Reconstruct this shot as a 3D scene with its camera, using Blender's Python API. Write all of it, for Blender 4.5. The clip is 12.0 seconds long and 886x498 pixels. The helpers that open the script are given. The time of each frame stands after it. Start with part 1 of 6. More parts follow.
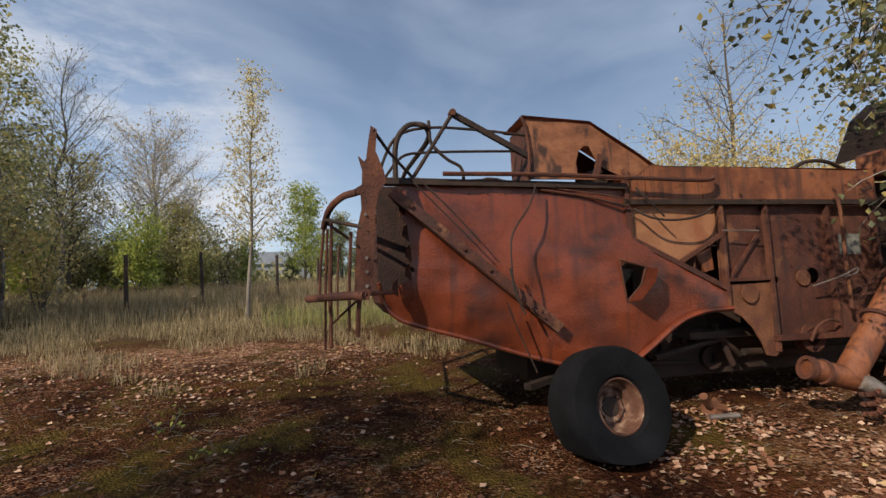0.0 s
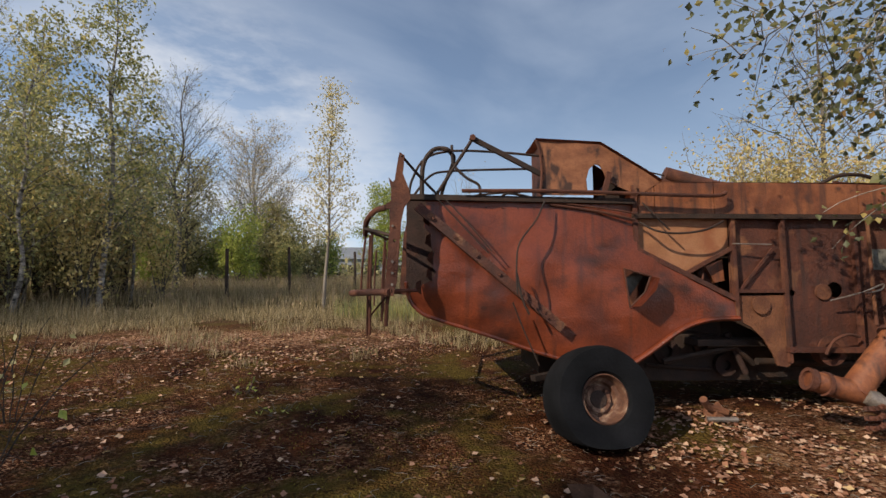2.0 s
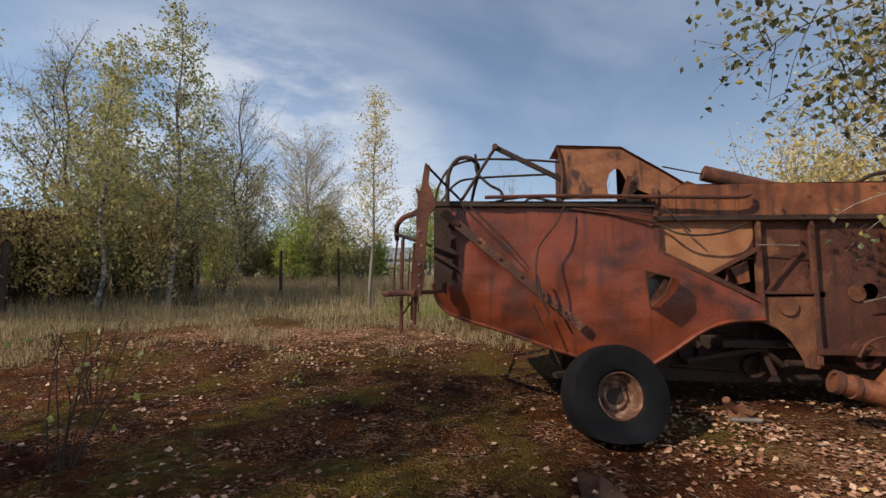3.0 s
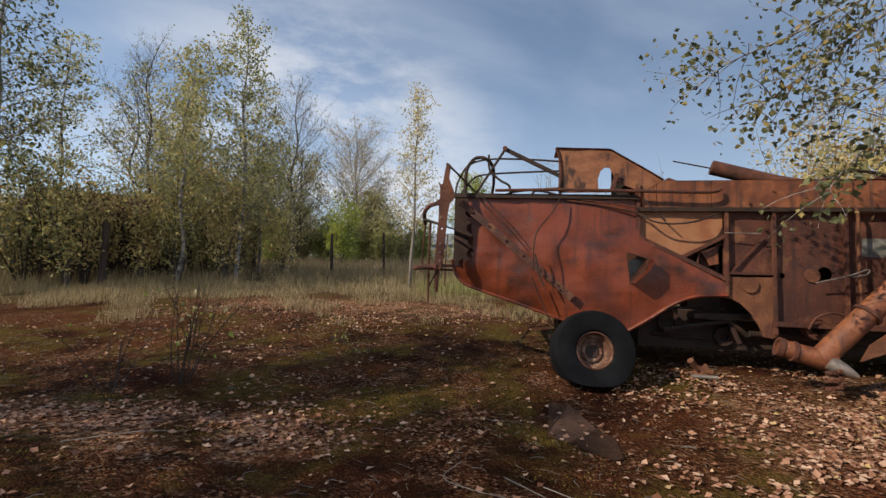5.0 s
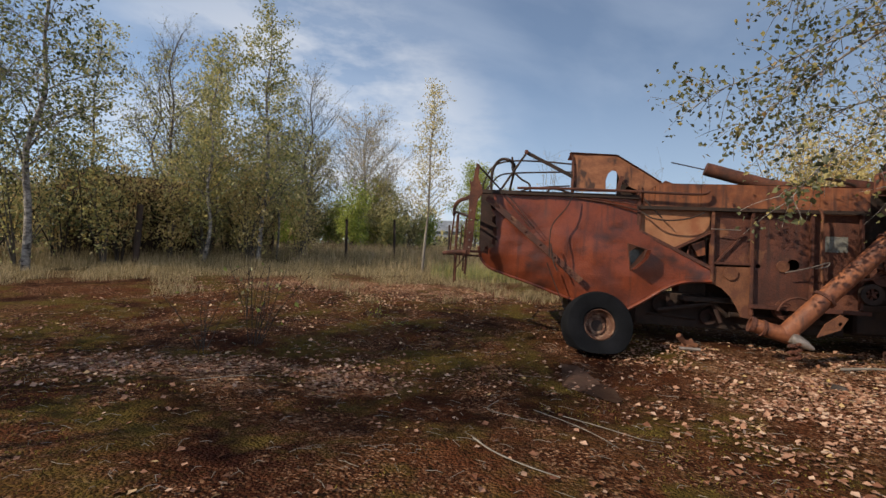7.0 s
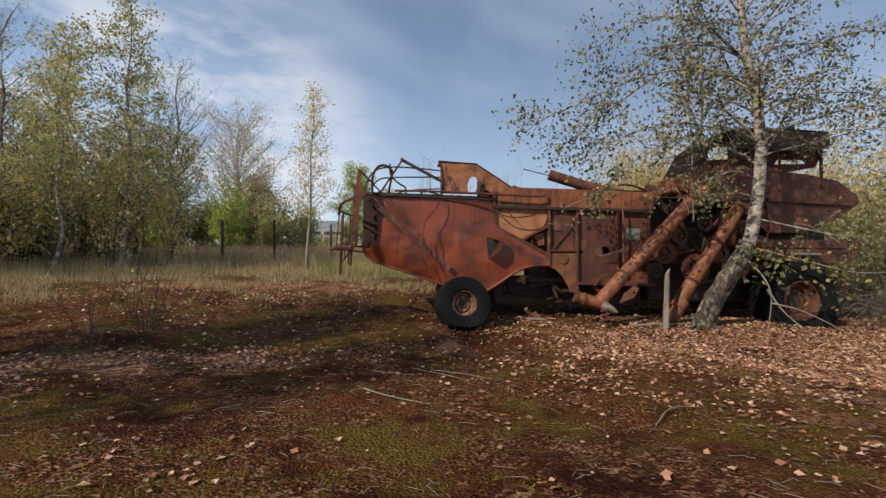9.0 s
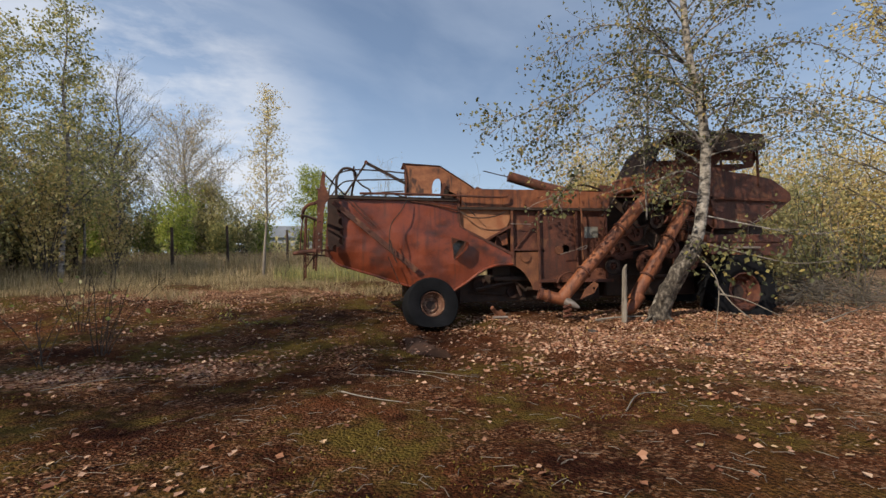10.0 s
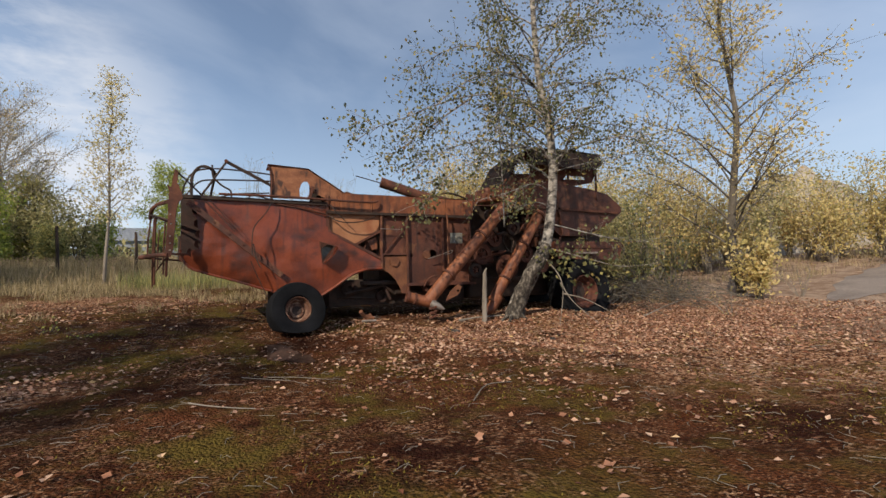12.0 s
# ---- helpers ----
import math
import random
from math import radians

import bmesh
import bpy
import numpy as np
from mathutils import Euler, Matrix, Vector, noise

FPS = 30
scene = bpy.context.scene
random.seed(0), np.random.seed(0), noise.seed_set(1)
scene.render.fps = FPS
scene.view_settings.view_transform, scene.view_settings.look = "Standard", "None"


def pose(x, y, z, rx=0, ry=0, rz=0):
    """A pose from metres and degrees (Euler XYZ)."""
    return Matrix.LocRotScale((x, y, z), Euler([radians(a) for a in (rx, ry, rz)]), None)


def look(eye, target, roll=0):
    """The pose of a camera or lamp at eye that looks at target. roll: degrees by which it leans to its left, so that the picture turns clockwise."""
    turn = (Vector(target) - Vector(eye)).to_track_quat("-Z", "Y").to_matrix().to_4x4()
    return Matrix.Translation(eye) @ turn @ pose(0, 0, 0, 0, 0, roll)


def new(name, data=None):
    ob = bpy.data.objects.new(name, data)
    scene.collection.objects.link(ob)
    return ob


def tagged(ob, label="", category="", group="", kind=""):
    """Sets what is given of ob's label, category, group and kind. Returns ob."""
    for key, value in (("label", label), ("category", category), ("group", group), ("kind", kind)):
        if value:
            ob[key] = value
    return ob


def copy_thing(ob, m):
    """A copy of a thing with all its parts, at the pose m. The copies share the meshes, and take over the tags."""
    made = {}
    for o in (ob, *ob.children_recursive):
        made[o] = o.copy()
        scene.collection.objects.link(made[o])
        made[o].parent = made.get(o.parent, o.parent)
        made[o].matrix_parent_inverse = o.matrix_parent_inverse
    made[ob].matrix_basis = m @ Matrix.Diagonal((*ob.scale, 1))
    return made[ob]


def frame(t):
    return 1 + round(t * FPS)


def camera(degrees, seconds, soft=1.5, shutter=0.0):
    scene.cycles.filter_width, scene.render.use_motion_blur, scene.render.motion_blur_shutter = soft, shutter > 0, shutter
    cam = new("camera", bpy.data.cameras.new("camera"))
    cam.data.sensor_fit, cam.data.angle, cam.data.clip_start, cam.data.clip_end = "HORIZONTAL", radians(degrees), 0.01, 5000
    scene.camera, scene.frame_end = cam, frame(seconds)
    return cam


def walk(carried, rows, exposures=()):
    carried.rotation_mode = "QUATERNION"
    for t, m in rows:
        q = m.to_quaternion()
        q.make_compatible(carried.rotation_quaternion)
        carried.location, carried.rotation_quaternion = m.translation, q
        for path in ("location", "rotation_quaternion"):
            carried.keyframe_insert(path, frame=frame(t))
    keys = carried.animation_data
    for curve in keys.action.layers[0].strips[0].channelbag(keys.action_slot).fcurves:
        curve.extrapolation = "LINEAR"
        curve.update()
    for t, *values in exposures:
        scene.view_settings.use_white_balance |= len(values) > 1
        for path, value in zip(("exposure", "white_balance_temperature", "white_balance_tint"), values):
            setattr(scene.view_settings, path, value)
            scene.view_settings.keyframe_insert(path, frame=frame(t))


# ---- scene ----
cam = camera(86.5, 12.0)
PATH = [
    (0, (-0.534, 0.387, 1.451), (-0.135, 2.338, 1.636), -2.4),
    (0.5, (-0.348, 0.237, 1.476), (-0.029, 2.203, 1.654), -1.3),
    (1, (-0.255, 0.014, 1.461), (-0.019, 1.991, 1.645), -0.3),
    (1.5, (-0.216, -0.199, 1.468), (-0.056, 1.787, 1.646), -0.1),
    (2, (-0.078, -0.317, 1.449), (-0.021, 1.673, 1.634), -0.1),
    (2.5, (0.082, -0.404, 1.464), (0.019, 1.587, 1.645), -0.1),
    (3, (0.161, -0.604, 1.463), (0.008, 1.382, 1.645), 0.0),
    (5, (0.595, -1.658, 1.32), (0.247, 0.308, 1.443), 1.5),
    (5.5, (0.49, -1.903, 1.315), (0.128, 0.062, 1.402), 1.6),
    (6, (0.367, -2.139, 1.302), (0.005, -0.173, 1.371), 1.7),
    (6.5, (0.338, -2.384, 1.277), (-0.025, -0.419, 1.344), 2.1),
    (6.7, (0.343, -2.497, 1.27), (-0.016, -0.531, 1.337), 2.4),
    (8.3, (0.389, -3.413, 1.169), (0.308, -1.416, 1.244), 2.8),
    (8.5, (0.418, -3.506, 1.15), (0.406, -1.507, 1.227), 2.3),
    (9, (0.402, -3.649, 1.147), (0.561, -1.657, 1.227), 0.7),
    (9.5, (0.318, -3.68, 1.132), (0.593, -1.701, 1.218), -0.3),
    (10, (0.236, -3.693, 1.121), (0.579, -1.724, 1.213), -0.9),
    (10.5, (0.212, -3.694, 1.119), (0.575, -1.73, 1.22), -1.1),
    (11, (0.21, -3.686, 1.108), (0.612, -1.73, 1.219), -0.8),
    (11.5, (0.233, -3.73, 1.106), (0.785, -1.811, 1.217), -0.7),
    (12, (0.363, -3.888, 1.089), (1.19, -2.07, 1.195), -1.4),
]
walk(cam, [(t, look(eye, target, roll)) for t, eye, target, roll in PATH], [(0, 0.0), (3.2, 0.03), (6.7, 0.0), (8.3, 0.06), (12, 0.09)])

# ---------------------------------------------------------------- light
SUN_TO = Vector((-0.68, -0.50, 0.54)).normalized()
world = bpy.data.worlds.new("sky")
scene.world = world
world.use_nodes = True
wn, wl = world.node_tree.nodes, world.node_tree.links
wn.clear()
w_out, w_bg = wn.new("ShaderNodeOutputWorld"), wn.new("ShaderNodeBackground")
sky = wn.new("ShaderNodeTexSky")
sky.sky_type, sky.sun_disc = "NISHITA", False
sky.sun_elevation = math.asin(SUN_TO.z)
sky.sun_rotation = math.atan2(-SUN_TO.x, SUN_TO.y)
sky.air_density, sky.dust_density, sky.ozone_density = 1.0, 0.8, 2.5
w_bg.inputs["Strength"].default_value = 0.115
# thin drifting cloud, stretched along the wind
tc, mp = wn.new("ShaderNodeTexCoord"), wn.new("ShaderNodeMapping")
mp.inputs["Scale"].default_value = (1.0, 1.2, 3.0)
mp.inputs["Rotation"].default_value = (0.25, 0.2, 1.5)
n1, r1 = wn.new("ShaderNodeTexNoise"), wn.new("ShaderNodeValToRGB")
n1.inputs["Scale"].default_value, n1.inputs["Detail"].default_value, n1.inputs["Roughness"].default_value = 1.3, 7.0, 0.50
n1.inputs["Distortion"].default_value = 0.6
r1.color_ramp.elements[0].position, r1.color_ramp.elements[1].position = 0.48, 0.80
r1.color_ramp.elements[0].color, r1.color_ramp.elements[1].color = (0.10, 0.10, 0.10, 1), (0.50, 0.50, 0.50, 1)
mixc = wn.new("ShaderNodeMixRGB")
mixc.inputs["Color2"].default_value = (6.0, 6.7, 7.8, 1)
wl.new(tc.outputs["Generated"], mp.inputs["Vector"])
wl.new(mp.outputs["Vector"], n1.inputs["Vector"])
wl.new(n1.outputs["Fac"], r1.inputs["Fac"])
wl.new(r1.outputs["Color"], mixc.inputs["Fac"])
wl.new(sky.outputs["Color"], mixc.inputs["Color1"])
sepw, hz, mixh = wn.new("ShaderNodeSeparateXYZ"), wn.new("ShaderNodeMapRange"), wn.new("ShaderNodeMixRGB")
wl.new(tc.outputs["Generated"], sepw.inputs["Vector"])
wl.new(sepw.outputs["Z"], hz.inputs["Value"])
hz.inputs["From Min"].default_value, hz.inputs["From Max"].default_value = 0.0, 0.40
hz.inputs["To Min"].default_value, hz.inputs["To Max"].default_value = 0.42, 0.0
mixh.inputs["Color2"].default_value = (5.8, 6.8, 8.4, 1)
wl.new(hz.outputs["Result"], mixh.inputs["Fac"])
wl.new(mixc.outputs["Color"], mixh.inputs["Color1"])
# bank of pale cumulus low in the north-west
dotn, near, n2, r2, bank, mixb = wn.new("ShaderNodeVectorMath"), wn.new("ShaderNodeMapRange"), wn.new("ShaderNodeTexNoise"), wn.new("ShaderNodeValToRGB"), wn.new("ShaderNodeMath"), wn.new("ShaderNodeMixRGB")
dotn.operation, bank.operation = "DOT_PRODUCT", "MULTIPLY"
dotn.inputs[1].default_value = (-0.45, 0.88, 0.09)
near.inputs["From Min"].default_value, near.inputs["From Max"].default_value = 0.86, 0.985
near.interpolation_type = "SMOOTHSTEP"
n2.inputs["Scale"].default_value, n2.inputs["Detail"].default_value, n2.inputs["Roughness"].default_value = 3.6, 9.0, 0.60
r2.color_ramp.elements[0].position, r2.color_ramp.elements[1].position = 0.42, 0.60
wl.new(tc.outputs["Generated"], dotn.inputs[0])
wl.new(dotn.outputs["Value"], near.inputs["Value"])
wl.new(mp.outputs["Vector"], n2.inputs["Vector"])
wl.new(n2.outputs["Fac"], r2.inputs["Fac"])
wl.new(r2.outputs["Color"], bank.inputs[0])
wl.new(near.outputs["Result"], bank.inputs[1])
mixb.inputs["Color2"].default_value = (6.5, 6.75, 7.3, 1)
wl.new(bank.outputs["Value"], mixb.inputs["Fac"])
wl.new(mixh.outputs["Color"], mixb.inputs["Color1"])
wl.new(mixb.outputs["Color"], w_bg.inputs["Color"])
wl.new(w_bg.outputs["Background"], w_out.inputs["Surface"])
sun = new("sun", bpy.data.lights.new("sun", "SUN"))
sun.data.energy, sun.data.angle, sun.data.color = 5.0, radians(0.6), (1.0, 0.87, 0.70)
sun.matrix_world = look(SUN_TO * 50, (0, 0, 0))


# ---------------------------------------------------------------- materials
def ramp(nodes, stops):
    r = nodes.new("ShaderNodeValToRGB")
    els = r.color_ramp.elements
    while len(els) < len(stops):
        els.new(0.5)
    for e, (p, c) in zip(els, stops):
        e.position, e.color = p, (*c, 1)
    return r


def surface(name, stops, scale=3.0, rough=0.8, bump=0.3, fine=40.0, stretch=(1, 1, 1), spots=None, metal=0.0, streaks=None, detail=8.0, grain_dark=0.55, gloss=0.5):
    """Noise-coloured surface: a broad mottling, a fine grain, optional spots and down-running streaks."""
    m = bpy.data.materials.new(name)
    m.use_nodes = True
    n, l = m.node_tree.nodes, m.node_tree.links
    bsdf = n["Principled BSDF"]
    co, mapn = n.new("ShaderNodeTexCoord"), n.new("ShaderNodeMapping")
    mapn.inputs["Scale"].default_value = stretch
    l.new(co.outputs["Object"], mapn.inputs["Vector"])
    big = n.new("ShaderNodeTexNoise")
    big.inputs["Scale"].default_value, big.inputs["Detail"].default_value, big.inputs["Roughness"].default_value = scale, detail, 0.62
    l.new(mapn.outputs["Vector"], big.inputs["Vector"])
    r = ramp(n, stops)
    l.new(big.outputs["Fac"], r.inputs["Fac"])
    colour = r.outputs["Color"]
    grain = n.new("ShaderNodeTexNoise")
    grain.inputs["Scale"].default_value, grain.inputs["Detail"].default_value = fine, 6.0
    l.new(mapn.outputs["Vector"], grain.inputs["Vector"])
    g = ramp(n, [(0.3, (grain_dark, grain_dark, grain_dark)), (0.7, (1.0, 1.0, 1.0))])
    l.new(grain.outputs["Fac"], g.inputs["Fac"])
    mul = n.new("ShaderNodeMixRGB")
    mul.blend_type = "MULTIPLY"
    mul.inputs["Fac"].default_value = 0.7
    l.new(colour, mul.inputs["Color1"])
    l.new(g.outputs["Color"], mul.inputs["Color2"])
    colour = mul.outputs["Color"]
    for extra in (spots, streaks):
        if extra is None:
            continue
        tint, sc, lo, hi, st = extra
        mp2, tex = n.new("ShaderNodeMapping"), n.new("ShaderNodeTexNoise")
        mp2.inputs["Scale"].default_value = st
        mp2.inputs["Location"].default_value = (3.1, 1.7, 0.4)
        tex.inputs["Scale"].default_value, tex.inputs["Detail"].default_value = sc, 7.0
        l.new(co.outputs["Object"], mp2.inputs["Vector"])
        l.new(mp2.outputs["Vector"], tex.inputs["Vector"])
        f = ramp(n, [(lo, (0, 0, 0)), (hi, (1, 1, 1))])
        l.new(tex.outputs["Fac"], f.inputs["Fac"])
        mx = n.new("ShaderNodeMixRGB")
        mx.inputs["Color2"].default_value = (*tint, 1)
        l.new(f.outputs["Color"], mx.inputs["Fac"])
        l.new(colour, mx.inputs["Color1"])
        colour = mx.outputs["Color"]
    l.new(colour, bsdf.inputs["Base Color"])
    bsdf.inputs["Roughness"].default_value, bsdf.inputs["Metallic"].default_value = rough, metal
    bsdf.inputs["Specular IOR Level"].default_value = gloss
    add = n.new("ShaderNodeMath")
    add.operation = "ADD"
    l.new(big.outputs["Fac"], add.inputs[0])
    l.new(grain.outputs["Fac"], add.inputs[1])
    b = n.new("ShaderNodeBump")
    b.inputs["Strength"].default_value, b.inputs["Distance"].default_value = bump, 0.02
    l.new(add.outputs["Value"], b.inputs["Height"])
    l.new(b.outputs["Normal"], bsdf.inputs["Normal"])
    return m


def leafy(name, stops, through_light=0.42, rough=0.55):
    """Leaves: each island takes its own tint from the ramp; some light passes through."""
    m = bpy.data.materials.new(name)
    m.use_nodes = True
    n, l = m.node_tree.nodes, m.node_tree.links
    bsdf, out = n["Principled BSDF"], n["Material Output"]
    geo = n.new("ShaderNodeNewGeometry")
    r = ramp(n, stops)
    l.new(geo.outputs["Random Per Island"], r.inputs["Fac"])
    l.new(r.outputs["Color"], bsdf.inputs["Base Color"])
    bsdf.inputs["Roughness"].default_value = rough
    bsdf.inputs["Specular IOR Level"].default_value = 0.5 if rough < 0.58 else 0.12
    tr, mix = n.new("ShaderNodeBsdfTranslucent"), n.new("ShaderNodeMixShader")
    mix.inputs["Fac"].default_value = through_light
    l.new(r.outputs["Color"], tr.inputs["Color"])
    l.new(bsdf.outputs["BSDF"], mix.inputs[1])
    l.new(tr.outputs["BSDF"], mix.inputs[2])
    l.new(mix.outputs["Shader"], out.inputs["Surface"])
    return m


RUST_DARK = (0.055, 0.02, 0.012)
paint_red = surface("faded_red_paint", [(0.22, (0.050, 0.013, 0.008)), (0.38, (0.120, 0.026, 0.011)), (0.52, (0.205, 0.044, 0.016)), (0.66, (0.165, 0.034, 0.014)), (0.82, (0.070, 0.018, 0.010))],
                    1.7, 0.38, 0.24, 55, grain_dark=0.66, spots=((0.048, 0.017, 0.012), 3.0, 0.56, 0.68, (0.7, 0.7, 1.1)), streaks=((0.070, 0.022, 0.014), 2.2, 0.54, 0.76, (5.5, 5.5, 0.5)))
rust_burnt = surface("burnt_dark_rust", [(0.3, (0.020, 0.010, 0.008)), (0.55, (0.042, 0.017, 0.011)), (0.75, (0.085, 0.030, 0.018))], 7.0, 0.85, 0.5, 60)
paint_orange = surface("rusted_orange_paint", [(0.25, (0.065, 0.020, 0.010)), (0.44, (0.175, 0.054, 0.021)), (0.58, (0.28, 0.098, 0.038)), (0.68, (0.215, 0.066, 0.025)), (0.8, (0.095, 0.028, 0.013))],
                       3.0, 0.6, 0.2, 60, grain_dark=0.75, spots=((0.07, 0.025, 0.015), 6.0, 0.58, 0.68, (1, 1, 1)), streaks=((0.075, 0.028, 0.016), 2.4, 0.50, 0.70, (7, 7, 0.5)))
paint_flaked = surface("flaked_tan_paint", [(0.25, (0.11, 0.038, 0.018)), (0.45, (0.225, 0.083, 0.036)), (0.60, (0.31, 0.125, 0.056)), (0.75, (0.17, 0.060, 0.027))], 5.0, 0.7, 0.3, 60, grain_dark=0.7, stretch=(1, 1, 1.6), spots=((0.05, 0.022, 0.014), 5.0, 0.58, 0.64, (1, 1, 0.6)), streaks=((0.055, 0.025, 0.016), 3.0, 0.56, 0.70, (6, 6, 0.9)))
paint_tan = surface("bleached_tan_paint", [(0.3, (0.216, 0.080, 0.034)), (0.55, (0.342, 0.155, 0.072)), (0.75, (0.252, 0.088, 0.037))],
                    2.2, 0.6, 0.12, 60, grain_dark=0.8, spots=((0.24, 0.085, 0.035), 3.5, 0.56, 0.68, (1, 1, 1)))
rust_brown = surface("brown_rust", [(0.25, (0.035, 0.012, 0.008)), (0.5, (0.100, 0.032, 0.017)), (0.75, (0.175, 0.060, 0.028))], 5.0, 0.85, 0.5, 60,
                     spots=((0.045, 0.018, 0.012), 3.0, 0.54, 0.7, (1, 1, 1)))
rust_maroon = surface("dark_maroon_rust", [(0.25, (0.036, 0.012, 0.008)), (0.5, (0.092, 0.027, 0.014)), (0.75, (0.150, 0.046, 0.022))], 2.9, 0.7, 0.4, 45, grain_dark=0.45,
                      spots=((0.165, 0.066, 0.030), 3.2, 0.58, 0.64, (1, 1, 1)), streaks=((0.040, 0.015, 0.010), 3.0, 0.50, 0.72, (5, 5, 0.8)))
rust_ochre = surface("ochre_rust", [(0.25, (0.090, 0.030, 0.014)), (0.5, (0.171, 0.064, 0.027)), (0.75, (0.225, 0.092, 0.041))], 6.0, 0.8, 0.4, 50,
                     spots=((0.10, 0.035, 0.018), 5.0, 0.53, 0.62, (1, 1, 1)))
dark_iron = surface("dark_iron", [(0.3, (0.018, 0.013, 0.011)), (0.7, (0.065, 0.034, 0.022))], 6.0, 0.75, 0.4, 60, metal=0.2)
pale_metal = surface("bare_grey_metal", [(0.3, (0.16, 0.13, 0.11)), (0.7, (0.36, 0.31, 0.27))], 7.0, 0.5, 0.3, 50, metal=0.5)
rubber = surface("weathered_rubber", [(0.3, (0.004, 0.0045, 0.0055)), (0.7, (0.011, 0.0115, 0.014))], 4.0, 0.9, 0.25, 50, gloss=0.12)
rim_rust = surface("rusty_rim", [(0.3, (0.06, 0.024, 0.014)), (0.52, (0.14, 0.060, 0.034)), (0.72, (0.42, 0.29, 0.20))], 9.0, 0.75, 0.4, 60)
rim_red = surface("dark_red_rim", [(0.3, (0.040, 0.014, 0.009)), (0.52, (0.095, 0.028, 0.015)), (0.74, (0.16, 0.055, 0.027))], 8.0, 0.75, 0.4, 60)
glass_dirty = surface("dusty_glass", [(0.3, (0.09, 0.09, 0.08)), (0.7, (0.27, 0.26, 0.22))], 6.0, 0.25, 0.1, 60)
bark_birch = surface("white_birch_bark", [(0.38, (0.035, 0.03, 0.027)), (0.50, (0.25, 0.225, 0.195)), (0.70, (0.50, 0.46, 0.41))], 6.5, 0.9, 0.6, 35, stretch=(1, 1, 1.8))
bark_rough = surface("furrowed_bark", [(0.36, (0.018, 0.014, 0.011)), (0.50, (0.065, 0.054, 0.043)), (0.68, (0.26, 0.225, 0.185))], 18.0, 0.95, 1.0, 40, stretch=(1, 1, 0.6))
bark_grey = surface("grey_bark", [(0.3, (0.05, 0.042, 0.032)), (0.7, (0.17, 0.145, 0.115))], 6.0, 0.9, 0.5, 40, stretch=(1, 1, 0.5))
bark_dark = surface("dark_brown_bark", [(0.3, (0.018, 0.013, 0.010)), (0.7, (0.065, 0.048, 0.036))], 6.0, 0.95, 0.7, 40, stretch=(1, 1, 0.5))
bark_pale = surface("pale_twig_bark", [(0.3, (0.14, 0.115, 0.09)), (0.7, (0.34, 0.30, 0.25))], 6.0, 0.9, 0.5, 40, stretch=(1, 1, 0.5))
bark_poplar = surface("pale_poplar_bark", [(0.3, (0.26, 0.23, 0.19)), (0.7, (0.48, 0.44, 0.38))], 6.0, 0.9, 0.5, 40, stretch=(1, 1, 0.5))
wood_grey = surface("weathered_grey_wood", [(0.3, (0.11, 0.09, 0.07)), (0.7, (0.33, 0.29, 0.24))], 7.0, 0.9, 0.7, 40, stretch=(2, 2, 0.2))
post_dark = surface("dark_fence_wood", [(0.3, (0.030, 0.018, 0.013)), (0.7, (0.085, 0.055, 0.040))], 5.0, 0.9, 0.5, 40, stretch=(2, 2, 0.3))
stone_dark = surface("dark_stone", [(0.3, (0.03, 0.025, 0.022)), (0.7, (0.10, 0.08, 0.07))], 9.0, 0.9, 0.6, 40, gloss=0.1)
sheet_brown = surface("brown_sheet_metal", [(0.3, (0.085, 0.045, 0.030)), (0.7, (0.18, 0.105, 0.07))], 5.0, 0.9, 0.2, 50, gloss=0.1)
wall_white = surface("pale_sheet_wall", [(0.3, (0.22, 0.24, 0.26)), (0.7, (0.32, 0.34, 0.36))], 0.6, 0.7, 0.1, 8)
roof_grey = surface("grey_roof", [(0.3, (0.38, 0.41, 0.45)), (0.7, (0.48, 0.51, 0.55))], 0.8, 0.7, 0.1, 8)
road_grey = surface("worn_grey_track", [(0.3, (0.17, 0.135, 0.112)), (0.7, (0.29, 0.24, 0.205))], 1.2, 0.9, 0.3, 30)
heap_pale = surface("pale_gravel", [(0.3, (0.27, 0.23, 0.18)), (0.7, (0.48, 0.43, 0.36))], 3.0, 0.95, 0.8, 25)
leaf_birch = leafy("birch_leaf", [(0.0, (0.060, 0.070, 0.033)), (0.45, (0.13, 0.14, 0.062)), (0.75, (0.23, 0.22, 0.085)), (0.92, (0.42, 0.34, 0.11)), (1.0, (0.30, 0.17, 0.06))])
leaf_green = leafy("grove_leaf", [(0.0, (0.15, 0.165, 0.070)), (0.5, (0.31, 0.32, 0.125)), (0.8, (0.50, 0.46, 0.18)), (1.0, (0.62, 0.50, 0.18))], 0.5)
leaf_yellow = leafy("yellow_leaf", [(0.0, (0.36, 0.31, 0.11)), (0.4, (0.56, 0.46, 0.18)), (0.8, (0.70, 0.56, 0.27)), (1.0, (0.42, 0.26, 0.09))])
leaf_cream = leafy("cream_yellow_leaf", [(0.0, (0.42, 0.37, 0.17)), (0.4, (0.60, 0.53, 0.27)), (0.8, (0.72, 0.62, 0.36)), (1.0, (0.52, 0.38, 0.14))])
leaf_gold = leafy("olive_gold_leaf", [(0.0, (0.30, 0.25, 0.10)), (0.4, (0.50, 0.41, 0.16)), (0.8, (0.68, 0.53, 0.24)), (1.0, (0.46, 0.27, 0.11))])
